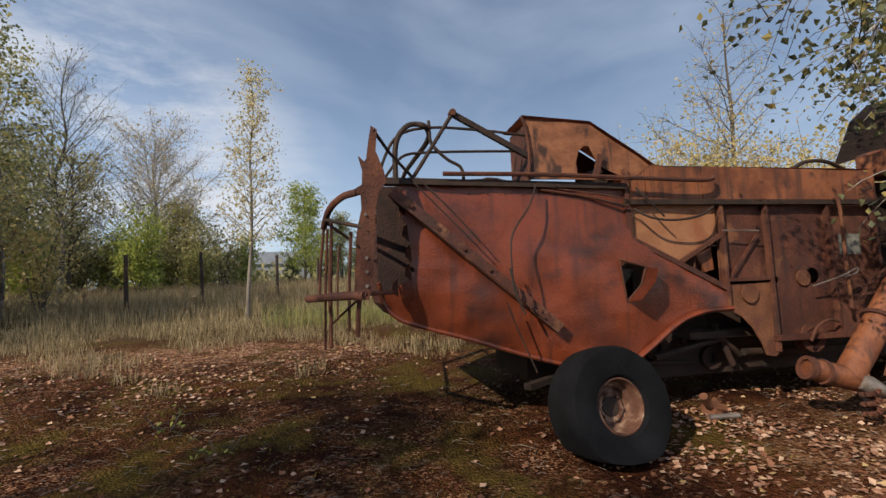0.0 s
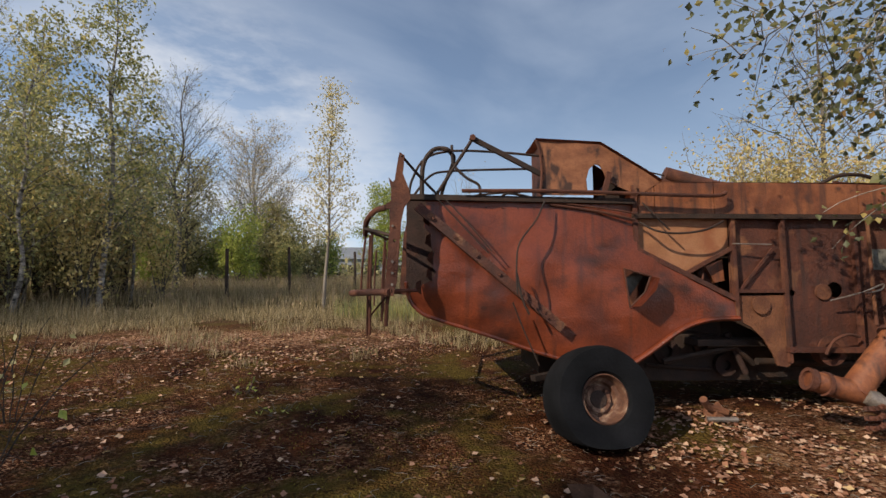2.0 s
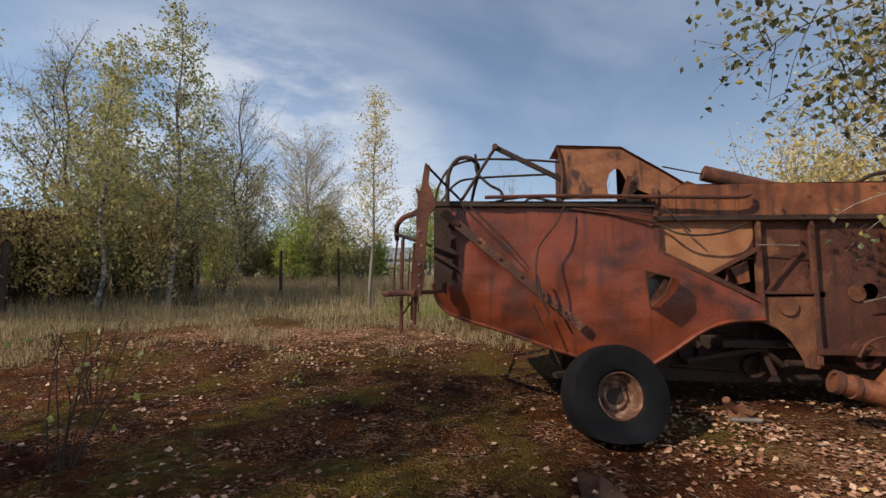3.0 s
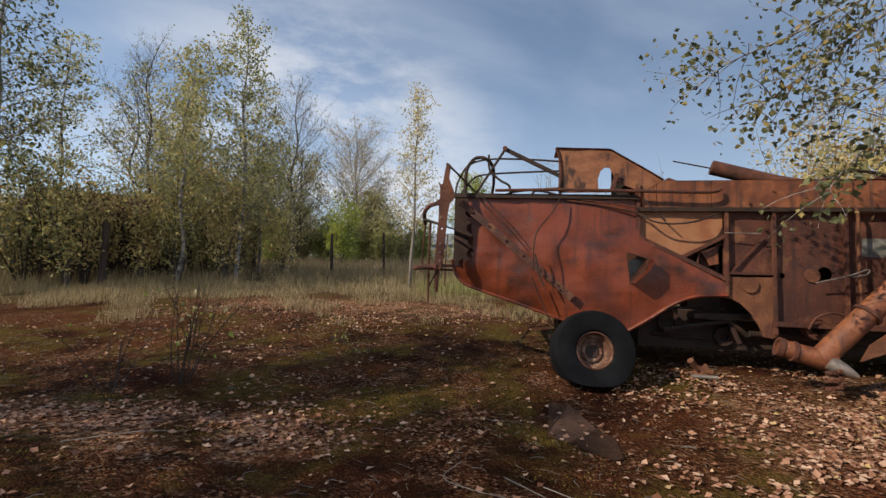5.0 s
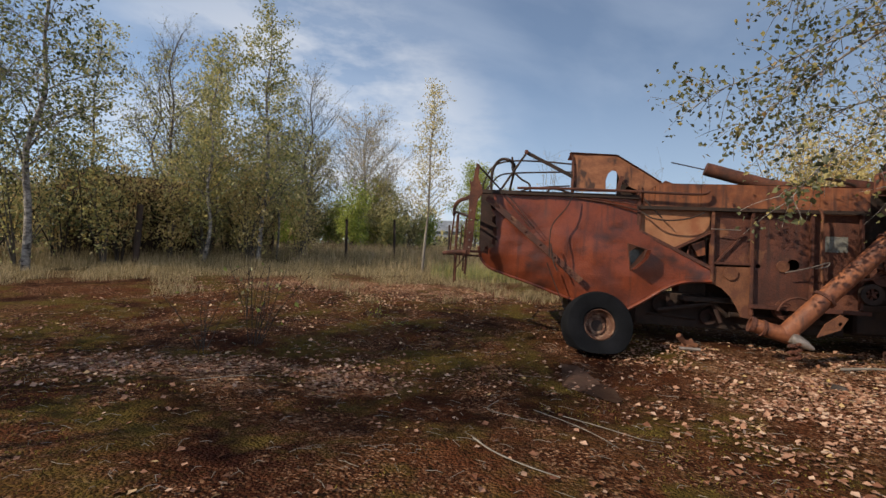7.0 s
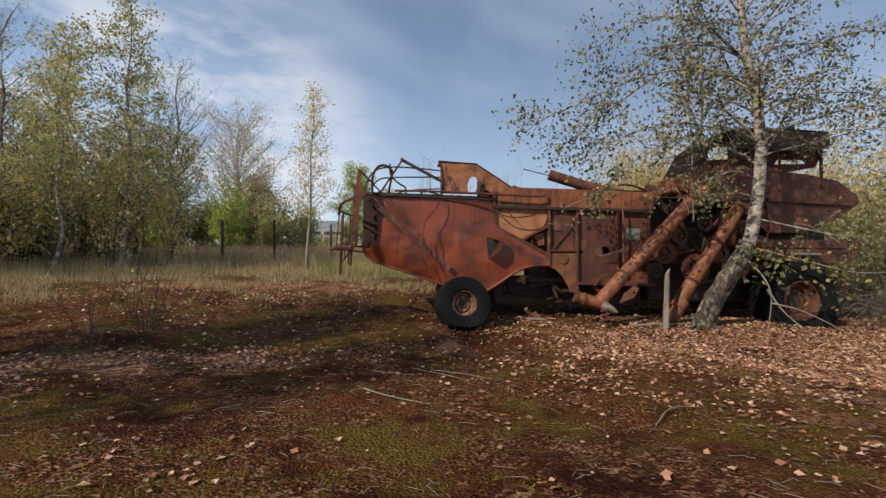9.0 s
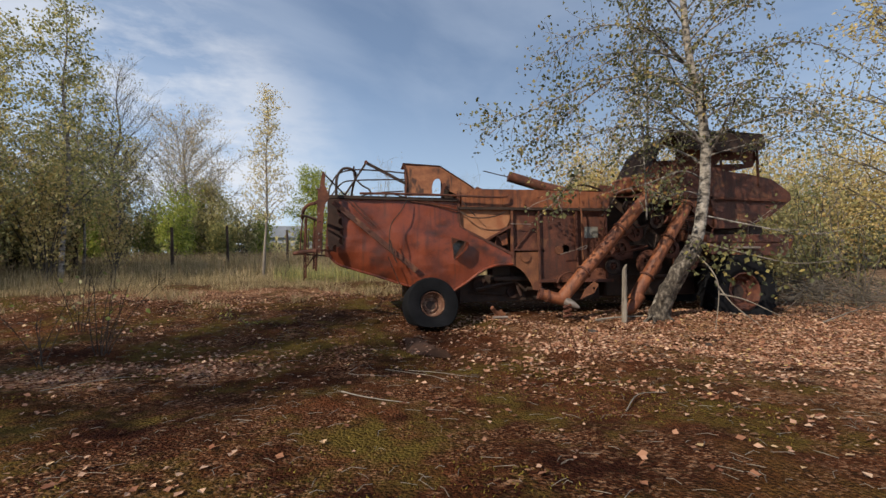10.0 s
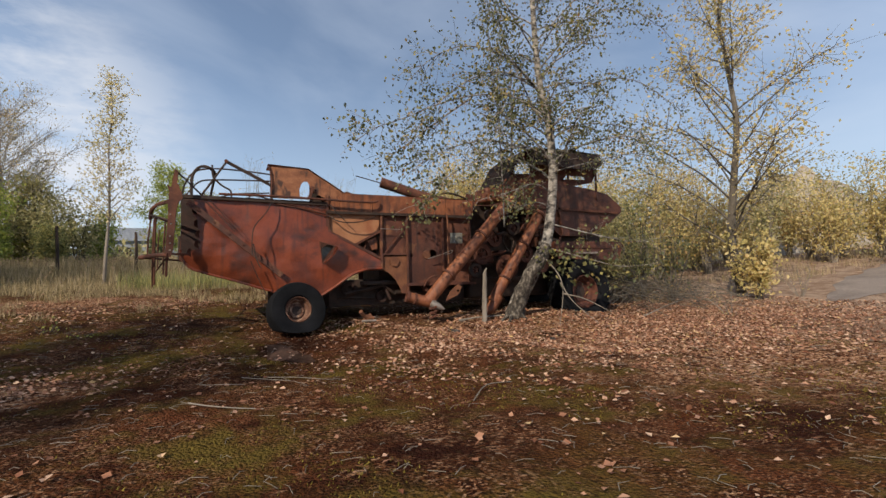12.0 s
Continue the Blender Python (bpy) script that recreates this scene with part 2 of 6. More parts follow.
leaf_pale = leafy("pale_birch_leaf", [(0.0, (0.18, 0.19, 0.085)), (0.45, (0.36, 0.36, 0.15)), (0.8, (0.55, 0.50, 0.21)), (1.0, (0.62, 0.48, 0.16))], 0.5)
leaf_bright = leafy("bright_green_leaf", [(0.0, (0.17, 0.22, 0.045)), (0.5, (0.31, 0.37, 0.07)), (1.0, (0.48, 0.48, 0.11))])
leaf_dark = leafy("dark_needle", [(0.0, (0.025, 0.04, 0.02)), (0.6, (0.055, 0.075, 0.032)), (1.0, (0.09, 0.10, 0.04))], 0.15)
leaf_dull = leafy("dull_olive_leaf", [(0.0, (0.23, 0.225, 0.10)), (0.6, (0.40, 0.37, 0.17)), (1.0, (0.54, 0.46, 0.22))], 0.40)
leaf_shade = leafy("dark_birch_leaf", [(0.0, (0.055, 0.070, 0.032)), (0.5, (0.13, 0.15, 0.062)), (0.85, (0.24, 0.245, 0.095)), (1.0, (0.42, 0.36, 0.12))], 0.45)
leaf_fallen = leafy("fallen_leaf", [(0.0, (0.14, 0.055, 0.031)), (0.3, (0.28, 0.135, 0.080)), (0.65, (0.43, 0.245, 0.16)), (0.92, (0.56, 0.385, 0.275)), (1.0, (0.48, 0.33, 0.13))], 0.08, 0.6)
grass_mat = leafy("dry_grass", [(0.0, (0.16, 0.132, 0.068)), (0.45, (0.31, 0.245, 0.13)), (0.8, (0.46, 0.36, 0.21)), (1.0, (0.56, 0.44, 0.28))], 0.35, 0.7)
seed_mat = leafy("grass_seed_head", [(0.0, (0.22, 0.155, 0.095)), (1.0, (0.40, 0.30, 0.20))], 0.2, 0.8)
moss_mat = leafy("moss_tuft", [(0.0, (0.075, 0.055, 0.012)), (0.5, (0.135, 0.10, 0.020)), (1.0, (0.22, 0.175, 0.038))], 0.1, 0.9)


def ground_material():
    m = bpy.data.materials.new("litter_and_moss_soil")
    m.use_nodes = True
    n, l = m.node_tree.nodes, m.node_tree.links
    bsdf = n["Principled BSDF"]
    co = n.new("ShaderNodeTexCoord")

    def noise_fac(scale, lo, hi, loc=0.0, detail=8.0):
        mp_, t = n.new("ShaderNodeMapping"), n.new("ShaderNodeTexNoise")
        mp_.inputs["Location"].default_value = (loc, loc * 0.7, 0)
        t.inputs["Scale"].default_value, t.inputs["Detail"].default_value, t.inputs["Roughness"].default_value = scale, detail, 0.65
        l.new(co.outputs["Object"], mp_.inputs["Vector"])
        l.new(mp_.outputs["Vector"], t.inputs["Vector"])
        r = ramp(n, [(lo, (0, 0, 0)), (hi, (1, 1, 1))])
        l.new(t.outputs["Fac"], r.inputs["Fac"])
        return r.outputs["Color"], t.outputs["Fac"]

    def mix(a, b, fac):
        x = n.new("ShaderNodeMixRGB")
        l.new(fac, x.inputs["Fac"])
        for s, v in (("Color1", a), ("Color2", b)):
            if isinstance(v, tuple):
                x.inputs[s].default_value = (*v, 1)
            else:
                l.new(v, x.inputs[s])
        return x.outputs["Color"]

    c = mix((0.086, 0.025, 0.009), (0.166, 0.063, 0.027), noise_fac(7.0, 0.35, 0.7)[0])
    c = mix(c, (0.108, 0.062, 0.016), noise_fac(0.75, 0.46, 0.66, 7.0)[0])
    c = mix(c, (0.030, 0.009, 0.005), noise_fac(0.8, 0.44, 0.58, 13.0)[0])
    c = mix(c, (0.20, 0.10, 0.05), noise_fac(24.0, 0.60, 0.72, 3.0)[0])
    c = mix(c, (0.020, 0.006, 0.003), noise_fac(55.0, 0.50, 0.62, 5.0)[0])
    for sc_, lo_, hi_, loc_ in ((26.0, 0.50, 0.64, 2.0), (52.0, 0.44, 0.62, 9.0)):
        vor, mpv, flake = n.new("ShaderNodeTexVoronoi"), n.new("ShaderNodeMapping"), ramp(n, [(0.0, (0.014, 0.004, 0.002)), (0.45, (0.052, 0.016, 0.007)), (0.75, (0.16, 0.066, 0.029)), (1.0, (0.42, 0.25, 0.15))])
        vor.inputs["Scale"].default_value, vor.inputs["Randomness"].default_value = sc_, 1.0
        mpv.inputs["Location"].default_value, mpv.inputs["Rotation"].default_value = (loc_, loc_, 0), (0, 0, loc_)
        mpv.inputs["Scale"].default_value = (1.0, 1.5, 0.2)
        l.new(co.outputs["Object"], mpv.inputs["Vector"])
        l.new(mpv.outputs["Vector"], vor.inputs["Vector"])
        bw = n.new("ShaderNodeSeparateColor")
        l.new(vor.outputs["Color"], bw.inputs["Color"])
        l.new(bw.outputs["Red"], flake.inputs["Fac"])
        c = mix(c, flake.outputs["Color"], noise_fac(1.5, lo_, hi_, loc_ + 20)[0])
    c = mix(c, (0.100, 0.068, 0.016), noise_fac(1.1, 0.50, 0.62, 31.0)[0])
    c = mix(c, (0.030, 0.016, 0.006), noise_fac(16.0, 0.54, 0.66, 41.0)[0])
    # packed older leaves below the loose ones, where the litter gathers
    old, mpo, tone, sepo = n.new("ShaderNodeTexVoronoi"), n.new("ShaderNodeMapping"), ramp(n, [(0.0, (0.03, 0.010, 0.005)), (0.35, (0.15, 0.062, 0.03)), (0.7, (0.34, 0.18, 0.10)), (1.0, (0.54, 0.35, 0.22))]), n.new("ShaderNodeSeparateColor")
    old.inputs["Scale"].default_value = 30.0
    mpo.inputs["Scale"].default_value = (1.0, 1.4, 0.2)
    l.new(co.outputs["Object"], mpo.inputs["Vector"])
    l.new(mpo.outputs["Vector"], old.inputs["Vector"])
    l.new(old.outputs["Color"], sepo.inputs["Color"])
    l.new(sepo.outputs["Green"], tone.inputs["Fac"])
    for cx, cy, sx, sy in ((5.6, 2.7, 4.0, 2.2), (-2.7, 1.75, 2.6, 0.6), (-3.2, 8.2, 4.5, 1.2), (10.0, 2.4, 4.5, 3.0), (6.8, -0.2, 3.9, 2.4)):
        mg, gr, patch = n.new("ShaderNodeMapping"), n.new("ShaderNodeTexGradient"), n.new("ShaderNodeMath")
        mg.inputs["Location"].default_value, mg.inputs["Scale"].default_value = (-cx / sx, -cy / sy, 0), (1 / sx, 1 / sy, 0)
        gr.gradient_type, patch.operation, patch.use_clamp = "SPHERICAL", "MULTIPLY_ADD", True
        l.new(co.outputs["Object"], mg.inputs["Vector"])
        l.new(mg.outputs["Vector"], gr.inputs["Vector"])
        wide = n.new("ShaderNodeMath")
        wide.operation = "MULTIPLY"
        l.new(noise_fac(1.7, 0.36, 0.60, cx)[0], wide.inputs[0])
        l.new(gr.outputs["Fac"], wide.inputs[1])
        l.new(wide.outputs["Value"], patch.inputs[0])
        patch.inputs[1].default_value, patch.inputs[2].default_value = 3.0, -0.15
        c = mix(c, tone.outputs["Color"], patch.outputs["Value"])
    # dry straw colour takes over in the meadow beyond the bare yard
    sep, rng = n.new("ShaderNodeSeparateXYZ"), n.new("ShaderNodeMapRange")
    l.new(co.outputs["Object"], sep.inputs["Vector"])
    rng.inputs["From Min"].default_value, rng.inputs["From Max"].default_value = 11.6, 14.5
    west, edge = n.new("ShaderNodeMath"), n.new("ShaderNodeMath")
    west.operation, edge.operation = "MINIMUM", "MULTIPLY_ADD"
    l.new(sep.outputs["X"], west.inputs[0])
    west.inputs[1].default_value = -5.0
    l.new(west.outputs["Value"], edge.inputs[0])
    edge.inputs[1].default_value = -0.55
    l.new(sep.outputs["Y"], edge.inputs[2])
    l.new(edge.outputs["Value"], rng.inputs["Value"])
    c = mix(c, (0.11, 0.082, 0.042), rng.outputs["Result"])
    bank_ = n.new("ShaderNodeMapRange")
    bank_.interpolation_type = "SMOOTHSTEP"
    bank_.inputs["From Min"].default_value, bank_.inputs["From Max"].default_value = 7.0, 13.0
    l.new(sep.outputs["X"], bank_.inputs["Value"])
    sandy = mix((0.25, 0.165, 0.115), (0.42, 0.31, 0.23), noise_fac(2.6, 0.40, 0.62, 17.0)[0])
    c = mix(c, sandy, bank_.outputs["Result"])
    l.new(c, bsdf.inputs["Base Color"])
    bsdf.inputs["Roughness"].default_value = 1.0
    bsdf.inputs["Specular IOR Level"].default_value = 0.05
    b = n.new("ShaderNodeBump")
    b.inputs["Strength"].default_value, b.inputs["Distance"].default_value = 0.85, 0.038
    vb, hsum = n.new("ShaderNodeTexVoronoi"), n.new("ShaderNodeMath")
    vb.inputs["Scale"].default_value = 42.0
    hsum.operation = "SUBTRACT"
    l.new(co.outputs["Object"], vb.inputs["Vector"])
    l.new(noise_fac(35.0, 0.3, 0.7, 1.0)[1], hsum.inputs[0])
    l.new(vb.outputs["Distance"], hsum.inputs[1])
    l.new(hsum.outputs["Value"], b.inputs["Height"])
    l.new(b.outputs["Normal"], bsdf.inputs["Normal"])
    return m


# ---------------------------------------------------------------- helpers
BASE = {}


def thing(name, at, label, category, group="", kind=""):
    ob = new(name)
    ob.location = at
    ob.empty_display_size = 0.2
    BASE[ob] = Vector(at)
    return tagged(ob, label, category, group, kind)


def part(name, bm, material, parent, label="", smooth=True):
    """Links a bmesh in world metres as one mesh under a thing or a part."""
    bmesh.ops.translate(bm, verts=bm.verts, vec=-BASE[parent])
    bmesh.ops.recalc_face_normals(bm, faces=bm.faces)
    me = bpy.data.meshes.new(name)
    bm.to_mesh(me)
    bm.free()
    me.materials.append(material)
    if smooth:
        for p in me.polygons:
            p.use_smooth = True
        me.set_sharp_from_angle(angle=radians(40))
    ob = new(name, me)
    ob.parent = parent
    BASE[ob] = BASE[parent]
    return tagged(ob, label)


def raw(name, verts, faces, material, parent=None, smooth=False):
    me = bpy.data.meshes.new(name)
    verts = np.asarray(verts, dtype=np.float64)
    if parent is not None:
        verts = verts - np.array(BASE[parent])
    me.from_pydata(verts.tolist(), [], faces if isinstance(faces, list) else faces.tolist())
    me.materials.append(material)
    if smooth:
        me.polygons.foreach_set("use_smooth", [True] * len(me.polygons))
    ob = new(name, me)
    if parent is not None:
        ob.parent = parent
        BASE[ob] = BASE[parent]
    return ob


def box(bm, x0, x1, y0, y1, z0, z1, bevel=0.006):
    made = bmesh.ops.create_cube(bm, size=1.0, matrix=Matrix.Translation(((x0 + x1) / 2, (y0 + y1) / 2, (z0 + z1) / 2)) @ Matrix.Diagonal((x1 - x0, y1 - y0, z1 - z0, 1)))
    if bevel:
        es = list({e for v in made["verts"] for e in v.link_edges})
        bmesh.ops.bevel(bm, geom=es, offset=bevel, segments=1, affect="EDGES")
    return bm


def smooth_line(pts, steps=4):
    """A Catmull-Rom line through the points."""
    p = [Vector(q) for q in pts]
    if len(p) < 3:
        return p
    p = [2 * p[0] - p[1]] + p + [2 * p[-1] - p[-2]]
    out = []
    for i in range(1, len(p) - 2):
        for s in range(steps):
            t = s / steps
            a, b, c, d = p[i - 1], p[i], p[i + 1], p[i + 2]
            out.append(0.5 * ((2 * b) + (c - a) * t + (2 * a - 5 * b + 4 * c - d) * t * t + (3 * b - a - 3 * c + d) * t ** 3))
    return out + [p[-2]]


def tube(bm, pts, r, n=8, cap=True, flat=1.0):
    """A round bar along the points; r is one radius or one for each end."""
    pts = [Vector(p) for p in pts]
    r0, r1 = (r, r) if isinstance(r, (int, float)) else r
    rings, side = [], None
    for i, p in enumerate(pts):
        d = (pts[min(i + 1, len(pts) - 1)] - pts[max(i - 1, 0)]).normalized()
        if side is None:
            side = d.cross(Vector((0, 0, 1)) if abs(d.z) < 0.9 else Vector((0, 1, 0))).normalized()
        side = (side - d * side.dot(d)).normalized()
        up = d.cross(side)
        rad = r0 + (r1 - r0) * i / max(1, len(pts) - 1)
        rings.append([bm.verts.new(p + rad * (math.cos(2 * math.pi * k / n) * side + flat * math.sin(2 * math.pi * k / n) * up)) for k in range(n)])
    for a, b in zip(rings, rings[1:]):
        for k in range(n):
            bm.faces.new((a[k], a[(k + 1) % n], b[(k + 1) % n], b[k]))
    if cap:
        bm.faces.new(rings[0][::-1])
        bm.faces.new(rings[-1])
    return bm


def beam(bm, a, b, w, h):
    """A bar of box section from a to b: w across in the plan, h the other way."""
    a, b = Vector(a), Vector(b)
    d = (b - a).normalized()
    s = d.cross(Vector((0, 1, 0))).normalized() if abs(d.y) < 0.9 else Vector((1, 0, 0))
    u = d.cross(s)
    q = [[bm.verts.new(p + s * h / 2 * i + u * w / 2 * j) for i, j in ((-1, -1), (1, -1), (1, 1), (-1, 1))] for p in (a, b)]
    for k in range(4):
        bm.faces.new((q[0][k], q[0][(k + 1) % 4], q[1][(k + 1) % 4], q[1][k]))
    bm.faces.new(q[0][::-1])
    bm.faces.new(q[1])
    return bm


def plate(bm, outer, y, thick=0.012, holes=(), cut=0.0, warp=None):
    """A sheet in the x-z plane with holes; cut: grid size for warping; warp(x, z) gives the bend towards the back."""
    from mathutils.geometry import tessellate_polygon
    loops = [[Vector((x, z, 0)) for x, z in outer]] + [[Vector((x, z, 0)) for x, z in h] for h in holes]
    flat = [p for lp in loops for p in lp]
    tris = tessellate_polygon(loops)
    start = len(bm.verts)
    vs = [bm.verts.new((p.x, y, p.y)) for p in flat]
    fs = []
    for t in tris:
        try:
            fs.append(bm.faces.new([vs[i] for i in t]))
        except ValueError:
            pass
    if cut:
        xs, zs = [p.x for p in flat], [p.y for p in flat]
        geom = list(bm.verts)[start:]
        for axis, lo, hi in ((0, min(xs), max(xs)), (2, min(zs), max(zs))):
            k = lo + cut
            while k < hi - 0.01:
                new_fs = [f for f in bm.faces if all(v.index >= 0 or True for v in f.verts)]
                co = [0, 0, 0]
                no = [0, 0, 0]
                co[axis], no[axis] = k, 1
                bmesh.ops.bisect_plane(bm, geom=new_fs + list(bm.edges) + list(bm.verts), plane_co=co, plane_no=no)
                k += cut
        fs = list(bm.faces)
    ext = bmesh.ops.extrude_face_region(bm, geom=fs)
    moved = [g for g in ext["geom"] if isinstance(g, bmesh.types.BMVert)]
    bmesh.ops.translate(bm, verts=moved, vec=(0, thick, 0))
    if warp:
        for v in bm.verts:
            v.co.y += warp(v.co.x, v.co.z)
    return bm


def lathe(bm, profile, centre, axis, n=36, shape=None):
    """Turns (radius, along) pairs round the axis."""
    axis = Vector(axis).normalized()
    q = axis.to_track_quat("Z", "Y").to_matrix()
    c = Vector(centre)
    rings = [[bm.verts.new(c + q @ Vector((r * math.cos(2 * math.pi * k / n), r * math.sin(2 * math.pi * k / n), a))) for k in range(n)] for r, a in profile]
    for a, b in zip(rings, rings[1:]):
        for k in range(n):
            bm.faces.new((a[k], a[(k + 1) % n], b[(k + 1) % n], b[k]))
    if shape:
        for v in bm.verts:
            shape(v)
    return bm


def disc(bm, centre, axis, r, thick, n=24, hole=0.0):
    prof = [(max(hole, 0.001), -thick / 2), (r, -thick / 2), (r, thick / 2), (max(hole, 0.001), thick / 2)]
    if hole:
        prof.append(prof[0])
    return lathe(bm, prof, centre, axis, n)


def soft(u):
    return np.log1p(np.exp(np.minimum(u, 40.0)))


def height(x, y):
    """The ground: level in front, rising gently behind and again towards the east bank."""
    x, y = np.asarray(x, float), np.asarray(y, float)
    s = soft((y - 1.4) * 1.5) / 1.5
    s = 45 * (1 - np.exp(-s / 45))
    u = np.clip((x - 3) / 12, 0, 1)
    u = u * u * (3 - 2 * u)
    near = np.exp(-((x - 5) ** 2 + (y - 1) ** 2) / 300.0)
    lump = 0.018 * np.sin(1.9 * x + 0.7 * y) + 0.014 * np.sin(2.7 * y - 1.3 * x + 1) + 0.01 * np.sin(5.1 * x + 3.7 * y)
    heap = 0.10 * np.exp(-((x - 5.6) ** 2 / 3.0 + (y - 3.6) ** 2 / 0.7))
    east = soft((x - 11.5) / 1.5) * 1.5
    east = 0.12 * 40 * (1 - np.exp(-east / 40))
    return 0.105 * s * (1 - 0.7 * u) + east + lump * near + heap


def gz(x, y):
    return float(height(x, y))


# ---------------------------------------------------------------- ground
def build_ground():
    def axis(lo, hi, c0, c1, fine):
        mid = list(np.arange(c0, c1 + 1e-6, fine))
        out, step, v = [], fine, c1
        while v < hi:
            step *= 1.25
            v += step
            out.append(v)
        inn, step, v = [], fine, c0
        while v > lo:
            step *= 1.25
            v -= step
            inn.append(v)
        return np.array(inn[::-1] + mid + out)
    xs, ys = axis(-1500, 1500, -12, 16, 0.14), axis(-1500, 1500, -6, 16, 0.14)
    gx, gy = np.meshgrid(xs, ys)
    z = height(gx, gy)
    verts = np.stack([gx.ravel(), gy.ravel(), z.ravel()], 1)
    nx, ny = len(xs), len(ys)
    i = (np.arange(ny - 1)[:, None] * nx + np.arange(nx - 1)[None, :]).ravel()
    faces = np.stack([i, i + 1, i + nx + 1, i + nx], 1)
    tagged(raw("ground", verts, faces, ground_material(), smooth=True), "mossy brown soil strewn with dead leaves", "ground", kind="structure")


build_ground()


def build_road():
    """A worn grey track that climbs the east bank."""
    a, b, n_ = Vector((12.8, 2.2)), Vector((40.0, 6.6)), 60
    side = Vector((-(b - a).y, (b - a).x)).normalized()
    verts, faces = [], []
    for i in range(n_ + 1):
        p = a + (b - a) * i / n_
        for k in range(5):
            q = p + side * (k / 4 - 0.5) * 1.9 * min(1.0, 0.2 + i / 10) * (1 + 0.12 * math.sin(i * 1.7 + k))
            verts.append((q.x, q.y, gz(q.x, q.y) + 0.012))
    for i in range(n_):
        for k in range(4):
            m_ = i * 5 + k
            faces.append((m_, m_ + 5, m_ + 6, m_ + 1))
    tagged(raw("road", verts, faces, road_grey, smooth=True), "worn pale grey track on the bank", "road", kind="structure")


build_road()


# ---------------------------------------------------------------- the harvester
Y = 4.05                      # near side wall
YF = 5.65                     # far side wall
machine = thing("combine_harvester", (3.6, 4.8, 0.25), "derelict rusted red combine harvester standing among trees", "harvester")


def bulge(x, z):
    # the sheet swells in its middle and tucks in towards its lower rear edge
    above = z - float(np.interp(x, [-0.30, -0.16, 0.45, 1.40, 1.69, 2.18, 2.77], [1.50, 1.27, 1.06, 0.78, 0.74, 1.06, 1.20]))
    tuck = 0.07 * max(0.0, 1 - above / 0.34) ** 2 * min(1.0, max(0.0, (1.6 - x) / 0.8))
    return tuck - 0.05 * math.exp(-((x - 1.2) / 0.9) ** 2 - ((z - 1.5) / 0.5) ** 2) + 0.034 * noise.noise((x * 2.1, z * 2.1, 0.3)) + 0.018 * noise.noise((x * 5, z * 5, 1.3)) + 0.006 * noise.noise((x * 13, z * 13, 2.3))


def dent(x, z):
    return 0.012 * noise.noise((x * 2.5, z * 2.5, 4.3)) + 0.006 * noise.noise((x * 8, z * 8, 2.3))


HOOD_LOW = [(-0.30, 1.55), (-0.26, 1.38), (-0.16, 1.27), (-0.03, 1.21), (0.45, 1.06), (0.99, 0.88), (1.40, 0.78), (1.69, 0.74)]
ARCH = [(1.69, 0.74), (1.95, 0.90), (2.18, 1.06), (2.33, 1.14), (2.52, 1.19), (2.77, 1.20)]

# outer skin of the straw hood, torn away along its rear edge, with a broken inspection window
tear = [(-0.12, 2.33), (-0.10, 2.20), (-0.13, 2.06), (-0.06, 1.98), (-0.09, 1.90), (-0.03, 1.82), (-0.07, 1.72), (-0.02, 1.64), (-0.06, 1.56), (-0.20, 1.50), (-0.26, 1.44)]
window = [(1.72, 1.67), (1.97, 1.60), (1.91, 1.45), (1.765, 1.31)]
bm = plate(bmesh.new(), tear + HOOD_LOW[1:] + ARCH[1:] + [(2.77, 1.37), (1.86, 1.84), (1.86, 2.31)], Y - 0.02, 0.012, [window], 0.07, bulge)
hood_side = part("hood_side", bm, paint_red, machine, "faded red sheet steel with dents and stains")
bm = plate(bmesh.new(), [(-0.30, 2.33)] + HOOD_LOW[:3] + [(0.02, 1.24), (0.02, 2.33)], Y + 0.12, 0.012, (), 0.11, dent)
part("inner_hood_skin", bm, rust_burnt, machine, "dark inner skin bared by the torn sheet")
bm = plate(bmesh.new(), [(-0.30, 2.33)] + HOOD_LOW + ARCH[1:] + [(2.77, 2.31)], YF, 0.012, [[(1.72, 1.67), (1.97, 1.60), (1.91, 1.45), (1.765, 1.31)]], 0, None)
part("far_hood_side", bm, rust_maroon, machine)
bm = bmesh.new()
low = HOOD_LOW[1:]
rows = [[bm.verts.new((x, y, z)) for x, z in low] for y in np.linspace(Y + 0.07, YF, 4)]
for r0, r1 in zip(rows, rows[1:]):
    for k in range(len(low) - 1):
        bm.faces.new((r0[k], r0[k + 1], r1[k + 1], r1[k]))
bmesh.ops.solidify(bm, geom=list(bm.faces), thickness=0.012)
part("hood_floor", bm, rust_maroon, machine)
# rolled lip along the lower edge and over the wheel arch
bm = tube(bmesh.new(), smooth_line([(x, Y - 0.03 + bulge(x, z), z) for x, z in HOOD_LOW], 4), 0.018, 8)
part("hood_lip", bm, paint_red, machine)
bm = tube(bmesh.new(), smooth_line([(x, Y - 0.05 + bulge(x, z), z + 0.01) for x, z in ARCH], 5), 0.034, 10, flat=0.7)
part("arch_lip", bm, paint_red, machine, "rolled red steel arch edge")
part("loose_wire", tube(bmesh.new(), smooth_line([(1.88, 3.98, 2.10), (2.0, 3.90, 2.01), (2.2, 3.88, 1.985), (2.45, 3.89, 2.02), (2.66, 3.96, 2.11)], 5), 0.011, 6), dark_iron, machine, "hanging dark wire")
part("loose_wire", tube(bmesh.new(), smooth_line([(1.90, 3.95, 2.28), (1.98, 3.90, 2.16), (2.12, 3.90, 2.02)], 4), 0.009, 6), dark_iron, machine, "hanging dark wire")
